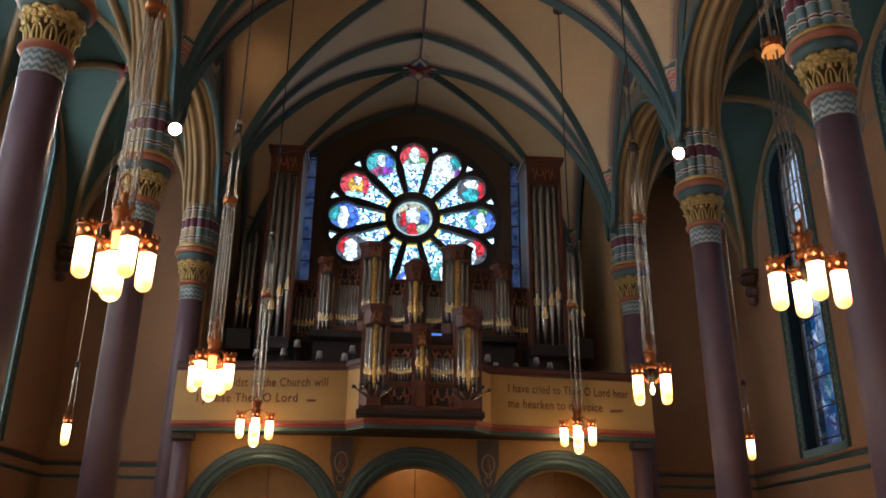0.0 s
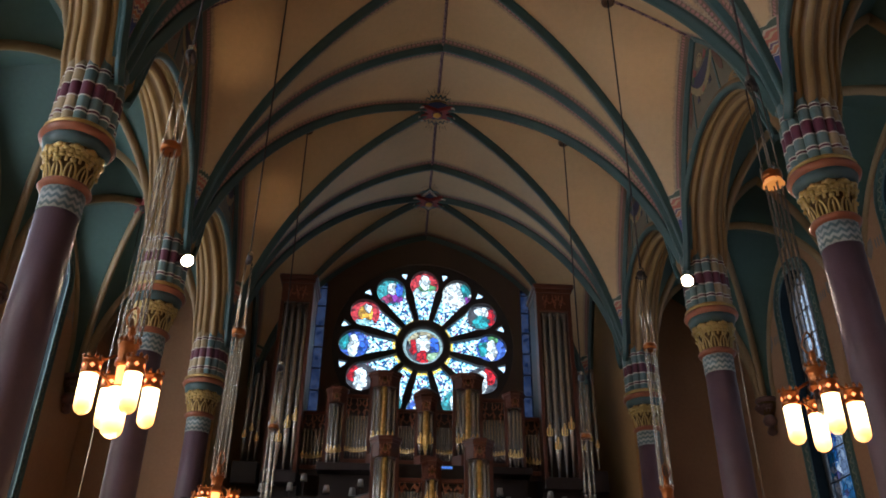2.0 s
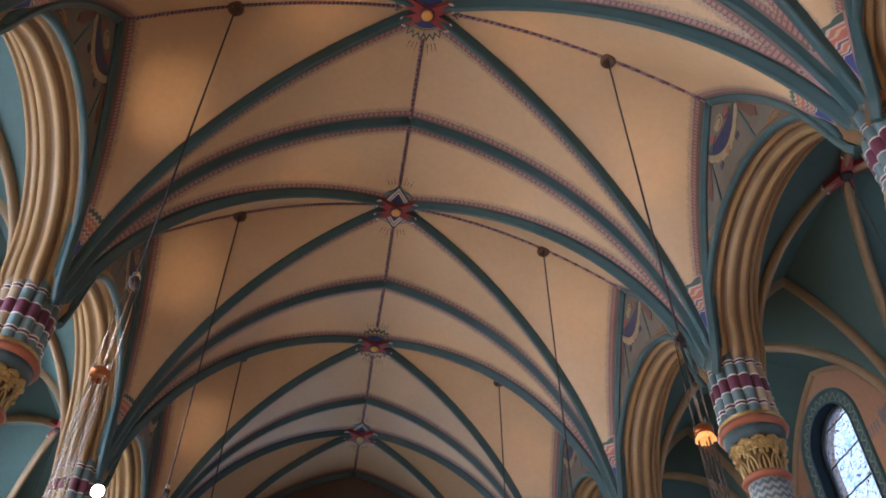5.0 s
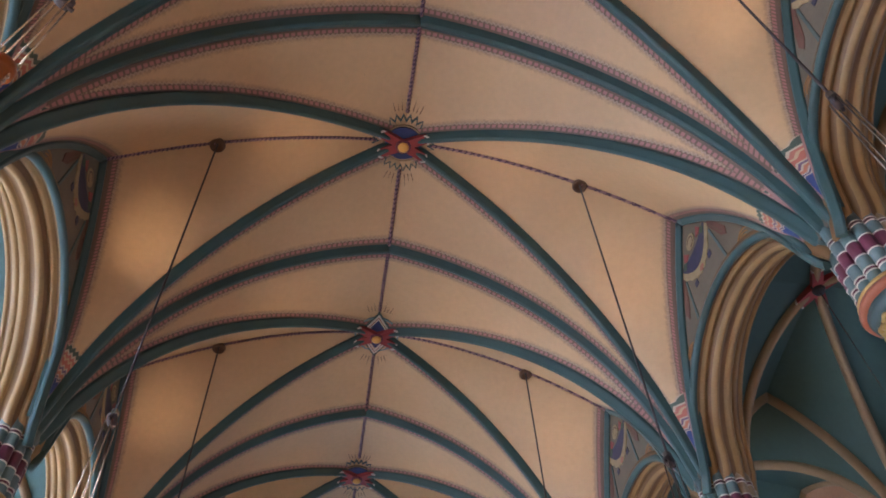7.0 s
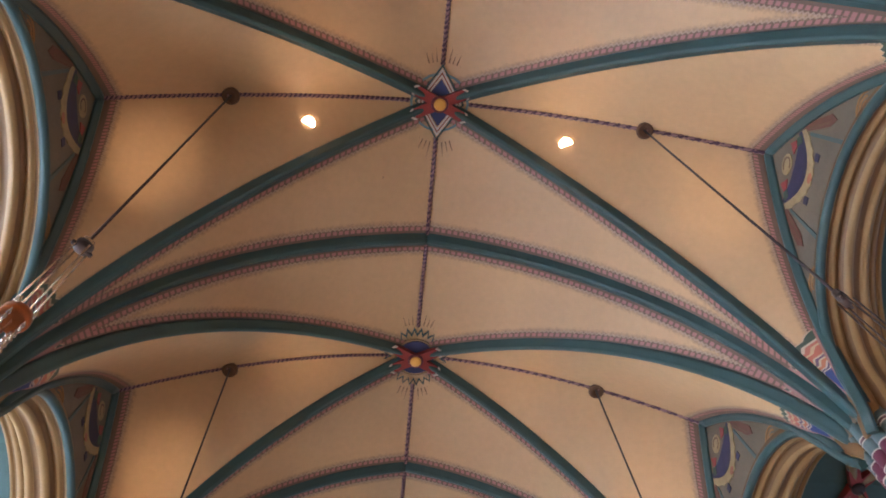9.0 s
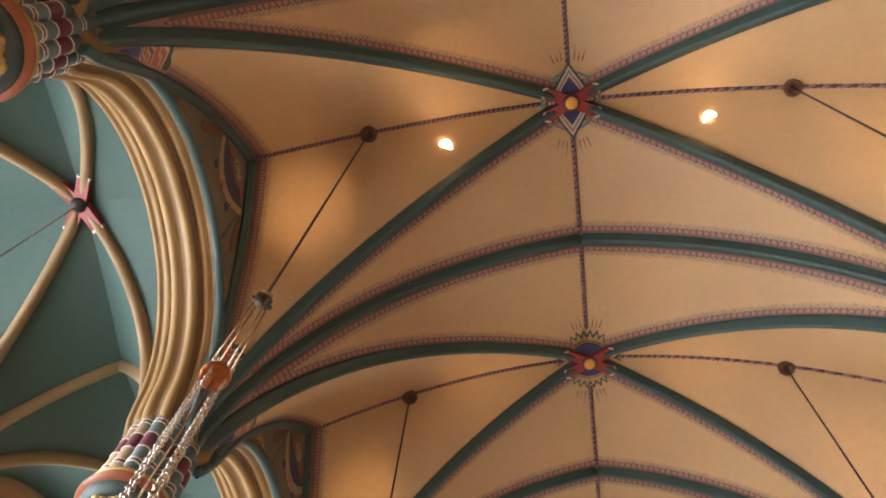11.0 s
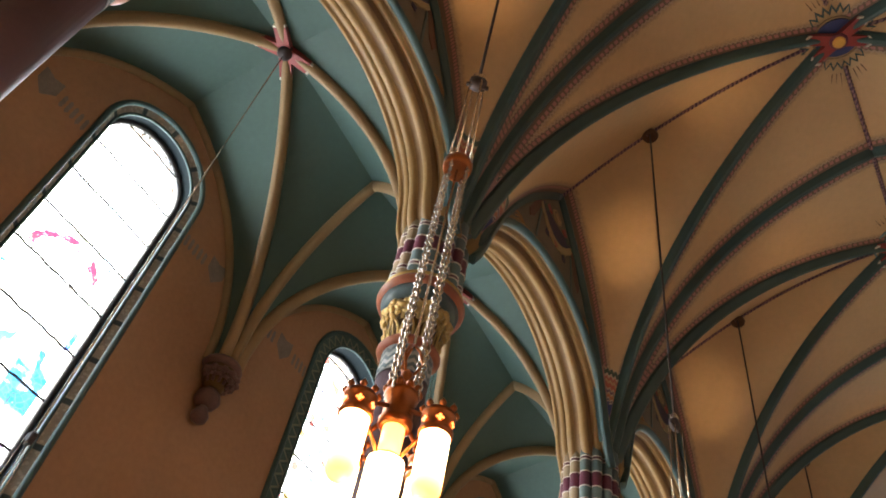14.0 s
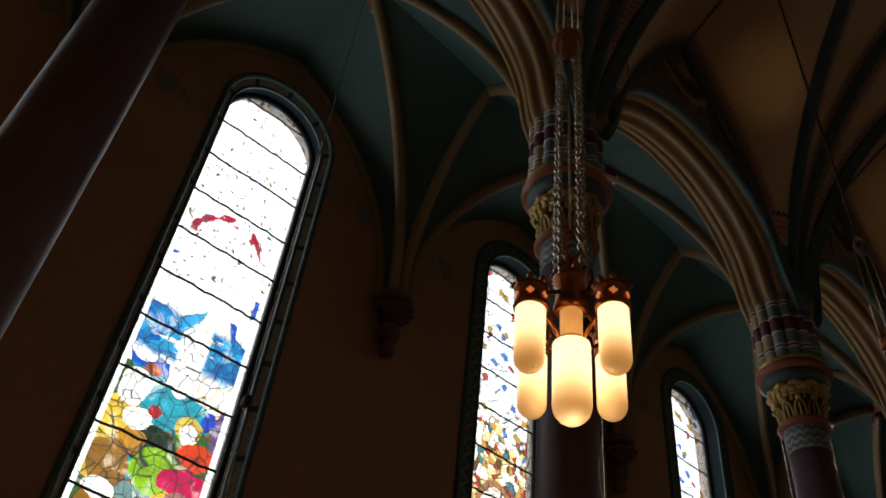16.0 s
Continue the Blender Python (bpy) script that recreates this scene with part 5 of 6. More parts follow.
def rose():
    w = empty("window_rose", 0, ROSE_Y + 0.12, ROSE_Z)
    tagged(w, "round stained glass rose window with twelve petals", "window", kind="structure")
    rr = [1.02 + (R_OPEN + 0.06 - 1.02) * i / 52 for i in range(53)]
    lob_r, lob_c = 0.60, 2.76

    def half(r):
        """Half width of a petal's light at radius r, as an angle."""
        if r < 1.10 or r > lob_c + lob_r - 0.005:
            return 0.0
        straight = 0.19 + (0.46 - 0.19) * (r - 1.10) / (2.4 - 1.10) if r < 2.5 else 0.0
        d = lob_r ** 2 - (r - lob_c) ** 2
        lobe = math.sqrt(d) if d > 0 else 0.0
        return max(straight, lobe) / r

    def tri(r):
        if 3.02 < r < 3.38:
            return 0.30 * (r - 3.02) / 0.36 / r * 0.62
        return 0.0

    q = math.radians(15)
    bm = bmesh.new()
    for s in range(12):
        base = math.pi / 2 + s * 2 * q + q
        for mirror in (-1, 1):
            prev = None
            for r in rr:
                h0, h1 = tri(r), q - half(r)
                row = []
                for t in (h0, max(h1, h0 + 0.004)):
                    a = base + mirror * t
                    row.append([bm.verts.new((r * math.cos(a), y, r * math.sin(a))) for y in (0.0, 0.28)])
                if prev:
                    bm.faces.new((prev[0][0], prev[1][0], row[1][0], row[0][0]))
                    bm.faces.new((prev[0][1], prev[1][1], row[1][1], row[0][1]))
                    bm.faces.new((prev[1][0], prev[1][1], row[1][1], row[1][0]))
                    if h0 > 0:
                        bm.faces.new((prev[0][0], prev[0][1], row[0][1], row[0][0]))
                prev = row
    part("tracery", bm, STONE_DARK, w, "dark stone tracery")
    hub = bmesh.new()
    prev = None
    prof = [(0.80, 0.02), (0.84, -0.05), (0.98, -0.08), (1.10, -0.05), (1.12, 0.02), (1.10, 0.28), (0.80, 0.28)]
    rings = [[hub.verts.new((r * math.cos(2 * math.pi * i / 48), y, r * math.sin(2 * math.pi * i / 48))) for i in range(48)] for r, y in prof]
    for a, b in zip(rings, rings[1:] + rings[:1]):
        for i in range(48):
            hub.faces.new((a[i], a[(i + 1) % 48], b[(i + 1) % 48], b[i])).smooth = True
    part("hub_ring", hub, STONE_DARK, w)
    for s in range(12):
        bm = bmesh.new()
        pts = [(r, half(r)) for r in [1.10 + (lob_c + lob_r - 1.106) * i / 40 for i in range(41)]]
        left = [bm.verts.new((-(r * math.sin(h + 0.01)), 0, r * math.cos(h + 0.01))) for r, h in pts]
        right = [bm.verts.new((r * math.sin(h + 0.01), 0, r * math.cos(h + 0.01))) for r, h in pts]
        for i in range(40):
            bm.faces.new((left[i], right[i], right[i + 1], left[i + 1]))
        g = part("petal_pane", bm, ROSE_PETALS[s], w)
        g.matrix_basis = Matrix.Translation((0, 0.2, 0)) @ Matrix.Rotation(2 * q * s, 4, "Y")
        g.visible_shadow = False
        bm = bmesh.new()
        bm.faces.new([bm.verts.new((x, 0, z)) for x, z in ((0, 3.0), (-0.22, 3.4), (0.22, 3.4))])
        g = part("small_pane", bm, PALE_GLASS, w)
        g.matrix_basis = Matrix.Translation((0, 0.2, 0)) @ Matrix.Rotation(2 * q * (s + 0.5), 4, "Y")
        g.visible_shadow = False
    bm = bmesh.new()
    bm.faces.new([bm.verts.new((0.84 * math.cos(2 * math.pi * i / 40), 0.2, 0.84 * math.sin(2 * math.pi * i / 40))) for i in range(40)])
    g = part("hub_pane", bm, ROSE_HUB, w)
    g.visible_shadow = False
    return w


PALE_GLASS, nt_, b_ = nodes_of("pale_blue_glass", 0.2)
rgb_ = nt_.nodes.new("ShaderNodeRGB")
rgb_.outputs[0].default_value = (0.5, 0.7, 0.85, 1)
glass_out(nt_, b_, rgb_.outputs[0])
DEEP_GLASS, nt_, b_ = nodes_of("deep_blue_glass", 0.2)
tc_ = nt_.nodes.new("ShaderNodeTexCoord")
v1_, v2_, ld_ = cells(nt_, tc_.outputs["Object"], 5.0, 0.04)
glass_out(nt_, b_, blend(nt_, ld_, (0.02, 0.02, 0.03), blend(nt_, v1_, (0.002, 0.005, 0.016), (0.014, 0.021, 0.046))))
rose()
for side in (-1, 1):
    w = empty("window_slit", side * 4.17, ROSE_Y + 0.2, 10.8)
    tagged(w, "narrow blue glass slit window beside the rose", "window", kind="structure")
    bm = bmesh.new()
    bm.faces.new([bm.verts.new(p) for p in ((-0.20, 0, 0), (0.20, 0, 0), (0.20, 0, 6.5), (-0.20, 0, 6.5))])
    g = part("glass", bm, DEEP_GLASS, w)
    g.visible_shadow = False
    for z in (0.9, 1.8, 2.7, 3.6, 4.5, 5.4, 6.2):
        part("bar", box(-0.20, 0.20, -0.03, 0.03, z - 0.02, z + 0.02), LEAD, w)

# bright sky outside the windows


def sky_backdrop(name, pts, colour, strength):
    m, nt, b = nodes_of(name, 1.0)
    em = nt.nodes.new("ShaderNodeEmission")
    em.inputs[0].default_value, em.inputs[1].default_value = (*colour, 1), strength
    nt.links.new(em.outputs[0], nt.nodes["Material Output"].inputs["Surface"])
    bm = bmesh.new()
    bm.faces.new([bm.verts.new(p) for p in pts])
    tagged(part("backdrop", bm, m), "bright hazy sky outside the windows", "sky", kind="structure")


sky_backdrop("sky_west", [(-16, -12, -2), (-16, 34, -2), (-16, 34, 40), (-16, -12, 40)], (0.86, 0.93, 1.0), SKY_WEST)
sky_backdrop("sky_east", [(16, -12, -2), (16, 34, -2), (16, 34, 40), (16, -12, 40)], (0.55, 0.72, 1.0), SKY_EAST)
sky_backdrop("sky_end", [(-12, 36, -2), (12, 36, -2), (12, 36, 45), (-12, 36, 45)], (0.75, 0.9, 1.0), SKY_END)
for side, power in ((-1, WINDOW_LIGHT), (1, WINDOW_LIGHT * 0.3)):
    for k in range(FIRST, LAST + 1):
        area_lamp("window_light", (side * 11.2, Y_B(k), 9.3), (side * 5, Y_B(k), 8.5), 1.7, 8.5, power, (0.75, 0.88, 1.0))

# ---- gallery ----
GAL = [(-6.6, 23.05), (-1.94, 22.46), (-1.45, 21.85), (1.45, 21.85), (1.94, 22.46), (6.6, 23.05)]


def strip(line, z0, z1, out, thick, material, name, parent, bevel=0.0):
    """Board that follows a line on plan; out: how far its face stands before the line."""
    bm = bmesh.new()
    def at(i, d):
        p = Vector((*line[i], 0))
        n = Vector((0, 0, 0))
        for a, b in ((i - 1, i), (i, i + 1)):
            if 0 <= a and b < len(line):
                t = Vector((line[b][0] - line[a][0], line[b][1] - line[a][1], 0)).normalized()
                n += Vector((t.y, -t.x, 0))
        return p + n.normalized() * d
    cols = []
    for i in range(len(line)):
        f, g = at(i, out), at(i, out - thick)
        cols.append([bm.verts.new((q.x, q.y, z)) for q, z in ((f, z0), (f, z1), (g, z1), (g, z0))])
    for a, b in zip(cols, cols[1:]):
        for j in range(4):
            bm.faces.new((a[j], a[(j + 1) % 4], b[(j + 1) % 4], b[j]))
    bm.faces.new(cols[0])
    bm.faces.new(cols[-1][::-1])
    return part(name, bm, material, parent)


gallery = empty("gallery", 0, 0, 0)
tagged(gallery, "buff painted organ gallery with inscribed parapet over arches", "gallery", kind="structure")
strip(GAL, 5.06, 6.42, 0.0, 0.3, BUFF, "parapet", gallery)
strip(GAL, 6.42, 6.50, 0.05, 0.4, WOOD, "rail", gallery)
strip(GAL, 6.50, 6.60, 0.11, 0.5, WOOD, "rail", gallery)
strip(GAL, 6.60, 6.66, 0.07, 0.45, WOOD_DARK, "rail", gallery)
strip(GAL, 4.98, 5.06, 0.06, 0.4, TERRACOTTA, "moulding", gallery, )
strip(GAL, 4.90, 4.98, 0.02, 0.36, RED, "moulding", gallery)
strip(GAL, 4.80, 4.90, -0.04, 0.36, TEAL, "moulding", gallery)
bm = bmesh.new()
top = [bm.verts.new((x, y + 0.1, 5.02)) for x, y in GAL] + [bm.verts.new((x, 30.7, 5.02)) for x in (6.6, -6.6)]
bot = [bm.verts.new((v.co.x, v.co.y, 4.82)) for v in top]
bm.faces.new(top)
bm.faces.new(bot[::-1])
for i in range(len(top)):
    j = (i + 1) % len(top)
    bm.faces.new((top[i], top[j], bot[j], bot[i]))
part("floor_slab", bm, WOOD_DARK, gallery)


def words(text, width, height, place, turn, material):
    cu = bpy.data.curves.new("inscription", "FONT")
    cu.body, cu.size, cu.extrude = text, 1.0, 0.01
    cu.space_character, cu.offset = 1.08, 0.012
    tmp = new("tmp", cu)
    me = bpy.data.meshes.new_from_object(tmp.evaluated_get(bpy.context.evaluated_depsgraph_get()))
    bpy.data.objects.remove(tmp)
    me.materials.clear()
    me.materials.append(material)
    ob = new("inscription", me)
    xs = [v.co.x for v in me.vertices]
    ob.matrix_basis = pose(*place, 90, 0, turn) @ Matrix.Diagonal((width / (max(xs) - min(xs)), height, 0.4, 1))
    return ob


turn_ = math.degrees(math.atan2(-0.59, 4.66))
for text, x, z, wide in (("In the midst of the Church will", -6.0, 5.98, 3.55), ("I praise Thee O Lord", -6.0, 5.56, 2.75)):
    words(text, wide, 0.34, (x, 23.05 - (x + 6.6) * 0.1266 - 0.012, z), turn_, INK).parent = gallery
for text, x, z, wide in (("I have cried to Thee O Lord hear", 2.42, 5.96, 3.5), ("me hearken to my voice", 2.42, 5.54, 2.7)):
    words(text, wide, 0.34, (x, 22.46 + (x - 1.94) * 0.1266 - 0.012, z), -turn_, INK).parent = gallery
for x0, z in ((-3.0, 5.57), (5.35, 5.55)):
    y = 23.05 - (6.6 - abs(x0)) * 0.1266
    part("faint_line", box(x0, x0 + 0.35, y - 0.03, y - 0.006, z, z + 0.06), INK, gallery)

# wall with three moulded arches under the gallery
WY = 23.55
bm = bmesh.new()
CENTRES = ((-4.08, 1.80), (0.0, 1.80), (3.98, 1.80))
xs = [-6.6]
cut = [(-6.6, 0.0)]
for cx, r in CENTRES:
    cut.append((cx - r, 0.0))
    cut += [(cx - r * math.cos(math.pi * i / 24), 2.42 + r * math.sin(math.pi * i / 24)) for i in range(25)]
    cut.append((cx + r, 0.0))
cut.append((6.6, 0.0))
ring = [[bm.verts.new(p) for p in ((x, WY, z), (x, WY, 4.86), (x, WY + 0.5, 4.86), (x, WY + 0.5, z))] for x, z in cut]
for a, b in zip(ring, ring[1:]):
    if (a[0].co - b[0].co).length < 1e-5:
        continue
    if abs(a[0].co.x - b[0].co.x) < 1e-6:
        bm.faces.new((a[0], b[0], b[3], a[3]))
        continue
    for j in range(4):
        bm.faces.new((a[j], a[(j + 1) % 4], b[(j + 1) % 4], b[j]))
under = part("wall_gallery", bm, OCHRE)
tagged(under, "ochre wall with three teal moulded arches below the gallery", "wall", kind="structure")
for cx, r in CENTRES:
    path = lambda rad, y: [(cx - rad, y, 0.0)] + [(cx - rad * math.cos(math.pi * i / 28), y, 2.42 + rad * math.sin(math.pi * i / 28)) for i in range(29)] + [(cx + rad, y, 0.0)]
    for rad, y, t, m in ((r + 0.28, WY - 0.02, 0.07, GREYBLUE), (r + 0.16, WY - 0.05, 0.09, GREYBLUE), (r + 0.02, WY, 0.10, TEAL), (r - 0.08, WY + 0.14, 0.08, GREYBLUE), (r - 0.12, WY + 0.3, 0.085, CREAM)):
        part("arch_moulding", sweep(path(rad, y), circle(t, 8), (0, 1, 0)), m, under)
tagged(part("wall_vestibule", box(-6.6, 6.6, 25.6, 25.9, 0, 4.82), WOOD_WARM), "warm varnished oak panelling in the lit vestibule", "wall", kind="structure")
for x, (cx, r) in zip((-4.0, 0, 4.0), CENTRES):
    area_lamp("vestibule_light", (cx, 24.4, 4.6), (cx, 25.4, 2.0), 0.5, 0.3, 26 if cx == 0 else 3.5, (1.0, 0.6, 0.28))
    h = empty("hanging_lamp", cx + 0.02, 24.3, 0)
    part("chain", rod((0, 0, 4.82), (0, 0, 3.2), 0.012), IRON, h)
    part("shade", lathe([(0.05, 3.25), (0.16, 3.1), (0.18, 2.8), (0.05, 2.7)], 14), COPPER, h)
    tagged(h, "small copper lamp on a chain in the arch", "lamp", "lamps under the gallery")
for x in (-2.04, 1.99):
    o = empty("carved_panel", x, WY - 0.01, 0)
    bm = bmesh.new()
    shape = [(-0.30, 4.78), (0.30, 4.78), (0.30, 4.15), (0.20, 3.75), (0.09, 3.35), (-0.09, 3.35), (-0.20, 3.75), (-0.30, 4.15)]
    f, g = ([bm.verts.new((p, y, q)) for p, q in shape] for y in (-0.05, 0.02))
    bm.faces.new(f)
    for i in range(len(shape)):
        j = (i + 1) % len(shape)
        bm.faces.new((f[i], f[j], g[j], g[i]))
    part("board", bm, PANEL_PAINT, o)
    bm = bmesh.new()
    sweep([(0.17 * math.cos(t), -0.06, 4.12 + 0.26 * math.sin(t)) for t in [2 * math.pi * i / 20 for i in range(21)]], circle(0.018, 5), (0, 1, 0), bm, caps=False)
    for k in (-1, 1):
        for z in (3.55, 3.75):
            sweep([(0, -0.06, z), (k * 0.07, -0.07, z + 0.08), (k * 0.11, -0.06, z + 0.17), (k * 0.05, -0.06, z + 0.2)], circle(0.014, 5), (0, 1, 0), bm)
    part("scroll_border", bm, CREAM_DULL, o)
    part("relief", smooth(lathe([(0.02, 3.92), (0.10, 3.95), (0.08, 4.10), (0.04, 4.16), (0.055, 4.22), (0.03, 4.28), (0.0, 4.29)], 12, centre=(0, -0.04))), CORBEL_PAINT, o, "dull red relief")
    tagged(o, "dark painted panel with a faint scrolled oval between the arches", "panel", "panels between the arches")
for s in (-1, 1):
    o = empty("pilaster", s * 6.32, WY - 0.05, 0)
    part("shaft", lathe([(0.24, 0), (0.24, 4.55)], 20), PURPLE, o)
    part("cap", box(-0.30, 0.30, -0.28, 0.3, 4.60, 4.82, 0.03), PANEL_PAINT, o)
    tagged(o, "purple engaged shaft under the gallery end", "column", "shafts under the gallery")

# ---- organ ----
PIPES = {}


def pipe_mesh(r, h, foot, gilt=False):
    key = (round(r, 3), round(h, 2), round(foot, 2), gilt)
    if key not in PIPES:
        bm = lathe([(r * 0.25, 0), (r * 0.98, foot), (r, foot + 0.02), (r, h), (r * 0.9, h + 0.005)], 12)
        me = bpy.data.meshes.new("pipe")
        bm.to_mesh(me)
        bm.free()
        me.materials.append(EMBOSSED if gilt else PIPE)
        mb = bmesh.new()
        # gilt mouth shield
        w = r * 0.95
        vs = [mb.verts.new(p) for p in ((-w, -r * 0.62, foot), (0, -r * 1.06, foot - w * 0.4), (w, -r * 0.62, foot), (w, -r * 0.62, foot + w * 1.6), (0, -r * 1.06, foot + w * 3.8), (-w, -r * 0.62, foot + w * 1.6))]
        mb.faces.new((vs[0], vs[1], vs[4], vs[5]))
        mb.faces.new((vs[1], vs[2], vs[3], vs[4]))
        mm = bpy.data.meshes.new("mouth")
        mb.to_mesh(mm)
        mb.free()
        mm.materials.append(PIPE_GOLD)
        PIPES[key] = (me, mm)
    return PIPES[key]


def pipe(parent, x, y, z, r, h, foot, gilt=False):
    a, b = pipe_mesh(r, h, foot, gilt)
    p = new("pipe", a)
    p.parent = parent
    p.location = (x, y, z)
    m = new("mouth", b)
    m.parent = p
    return p


def carving(parent, x0, x1, y, z0, z1, seed):
    """Pierced scrollwork: curling stems joined into one carved piece."""
    rnd = random.Random(seed)
    bm = bmesh.new()
    n = max(int((x1 - x0) / 0.22), 2)
    for i in range(n):
        cx = x0 + (i + 0.5) * (x1 - x0) / n
        s = -1 if i % 2 else 1
        for q, zc in enumerate((z0 + (z1 - z0) * 0.3, z0 + (z1 - z0) * 0.72)):
            rad = min((x1 - x0) / n, z1 - z0) * 0.45
            pts = []
            for j in range(16):
                a = j / 15 * 1.6 * math.pi + q * 2
                rr = rad * (1 - 0.7 * j / 15)
                pts.append((cx + s * rr * math.cos(a), y, zc + rr * math.sin(a)))
            sweep(pts, circle(0.018, 5), (0, 1, 0), bm)
        sweep([(cx - s * 0.05, y, z0), (cx, y, (z0 + z1) / 2), (cx + s * 0.04, y, z1)], circle(0.015, 5), (0, 1, 0), bm)
    return part("carving", bm, CARVED, parent, "pierced carved scrollwork")


def tower(parent, x0, x1, y, z0, zf, z1, n, gilt=True, deep=0.35, base=True):
    """Round-fronted pipe tower: cornice, posts, base and pipes. zf: where the pipes stand."""
    cx, w = (x0 + x1) / 2, (x1 - x0) / 2
    hexa = [(-w - 0.04, 0.06), (-w - 0.04, -0.10), (-w * 0.5, -deep), (w * 0.5, -deep), (w + 0.04, -0.10), (w + 0.04, 0.06)]

    def slab(name, grow, za, zb, m):
        bm = bmesh.new()
        a = [bm.verts.new((cx + px * grow, y + py * grow, za)) for px, py in hexa]
        b = [bm.verts.new((cx + px * grow, y + py * grow, zb)) for px, py in hexa]
        bm.faces.new(a[::-1])
        bm.faces.new(b)
        for i in range(6):
            bm.faces.new((a[i], a[(i + 1) % 6], b[(i + 1) % 6], b[i]))
        part(name, bm, m, parent)

    slab("cornice", 1.18, z1 - 0.08, z1, WOOD)
    slab("cornice", 1.08, z1 - 0.18, z1 - 0.08, WOOD)
    slab("frieze", 1.0, z1 - 0.52, z1 - 0.18, WOOD)
    part("medallion", lathe([(0.02, -0.01), (0.07, 0.0), (0.10, 0.02), (0.03, 0.03)], 12), GOLD_DIM, parent).matrix_basis = pose(cx, y - deep - 0.0, z1 - 0.35, 90)
    carving(parent, cx - w * 0.48, cx + w * 0.48, y - deep - 0.015, z1 - 0.56, z1 - 0.2, int(100 * (cx + 9)))
    if base:
        slab("base", 1.05, z0, zf, WOOD)
    for s in (-1, 1):
        part("post", box(cx + s * w - 0.05, cx + s * w + 0.05, y - 0.14, y + 0.06, z0, z1 - 0.18, 0.01), WOOD, parent)
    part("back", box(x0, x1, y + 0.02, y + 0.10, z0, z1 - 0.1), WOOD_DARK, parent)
    r = min(w / n * 1.05, 0.2)
    for i in range(n):
        u = (i + 0.5) / n * 2 - 1
        yy = y - deep * 0.85 * math.cos(u * 1.35) + 0.04
        centre = i == n // 2
        pipe(parent, cx + u * (w - r * 0.6), yy, zf, r * (0.85 if centre else 0.95), z1 - 0.55 - zf, 0.35 + 0.12 * abs(u) if z1 - zf > 1.2 else 0.2, gilt and centre)


def flat(parent, x0, x1, y, z0, zf, z1, n, seed, rise=0.0):
    part("frame", box(x0, x1, y - 0.08, y + 0.06, z1 - 0.12, z1, 0.02), WOOD, parent)
    part("sill", box(x0, x1, y - 0.10, y + 0.06, zf - 0.14, zf, 0.02), WOOD, parent)
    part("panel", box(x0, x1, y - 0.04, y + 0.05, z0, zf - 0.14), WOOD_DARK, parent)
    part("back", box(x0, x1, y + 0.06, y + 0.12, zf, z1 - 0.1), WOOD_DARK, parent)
    r = (x1 - x0) / n / 2 * 0.9
    for i in range(n):
        u = (i + 0.5) / n
        h = (z1 - zf) * (0.66 + rise * (u - 0.5))
        pipe(parent, x0 + u * (x1 - x0), y - 0.02, zf, r, h, 0.22 + 0.12 * abs(u - 0.5))
    carving(parent, x0, x1, y - 0.05, zf + (z1 - zf) * 0.62, z1 - 0.12, seed)


chair = empty("chair_organ", 0, 0, 0)
tagged(chair, "carved dark oak chair organ with gilt pipes on the gallery front", "organ")
CY = 21.75
part("case", box(-1.52, 1.52, CY + 0.1, CY + 1.2, 5.25, 7.3), WOOD_DARK, chair)
part("plinth", box(-1.66, 1.66, CY - 0.3, CY + 0.6, 5.06, 5.22, 0.03), WOOD_DARK, chair)
part("plinth", box(-1.60, 1.60, CY - 0.22, CY + 0.6, 5.22, 5.34, 0.02), WOOD, chair)
for s, seed in ((-1, 3), (1, 4)):
    xa, xb = sorted((s * 0.90, s * 1.55))
    tower(chair, xa, xb, CY, 5.3, 5.72, 8.0, 5)
    xa, xb = sorted((s * 0.24, s * 0.88))
    flat(chair, xa, xb, CY, 5.3, 5.98, 7.0, 8, seed)
    carving(chair, xa, xb, CY - 0.1, 5.36, 5.82, seed + 9)
    # fan of horizontal reeds below the tower
    for i in range(6):
        a = math.radians(-50 + 20 * i)
        t = part("trumpet", rod((s * 1.22, CY - 0.25, 5.42), (s * 1.22 + 0.62 * math.sin(a), CY - 0.62, 5.50 + 0.30 * math.cos(a)), 0.022), PIPE if i % 2 else IRON, chair)
        k = part("bell", lathe([(0.0, -0.05), (0.05, -0.03), (0.055, 0.03), (0.0, 0.05)], 10), IRON, t)
        k.location = (s * 1.22 + 0.66 * math.sin(a), CY - 0.64, 5.50 + 0.32 * math.cos(a))
tower(chair, -0.20, 0.20, CY, 5.3, 5.98, 7.45, 3)
carving(chair, -0.22, 0.22, CY - 0.2, 5.36, 5.82, 21)

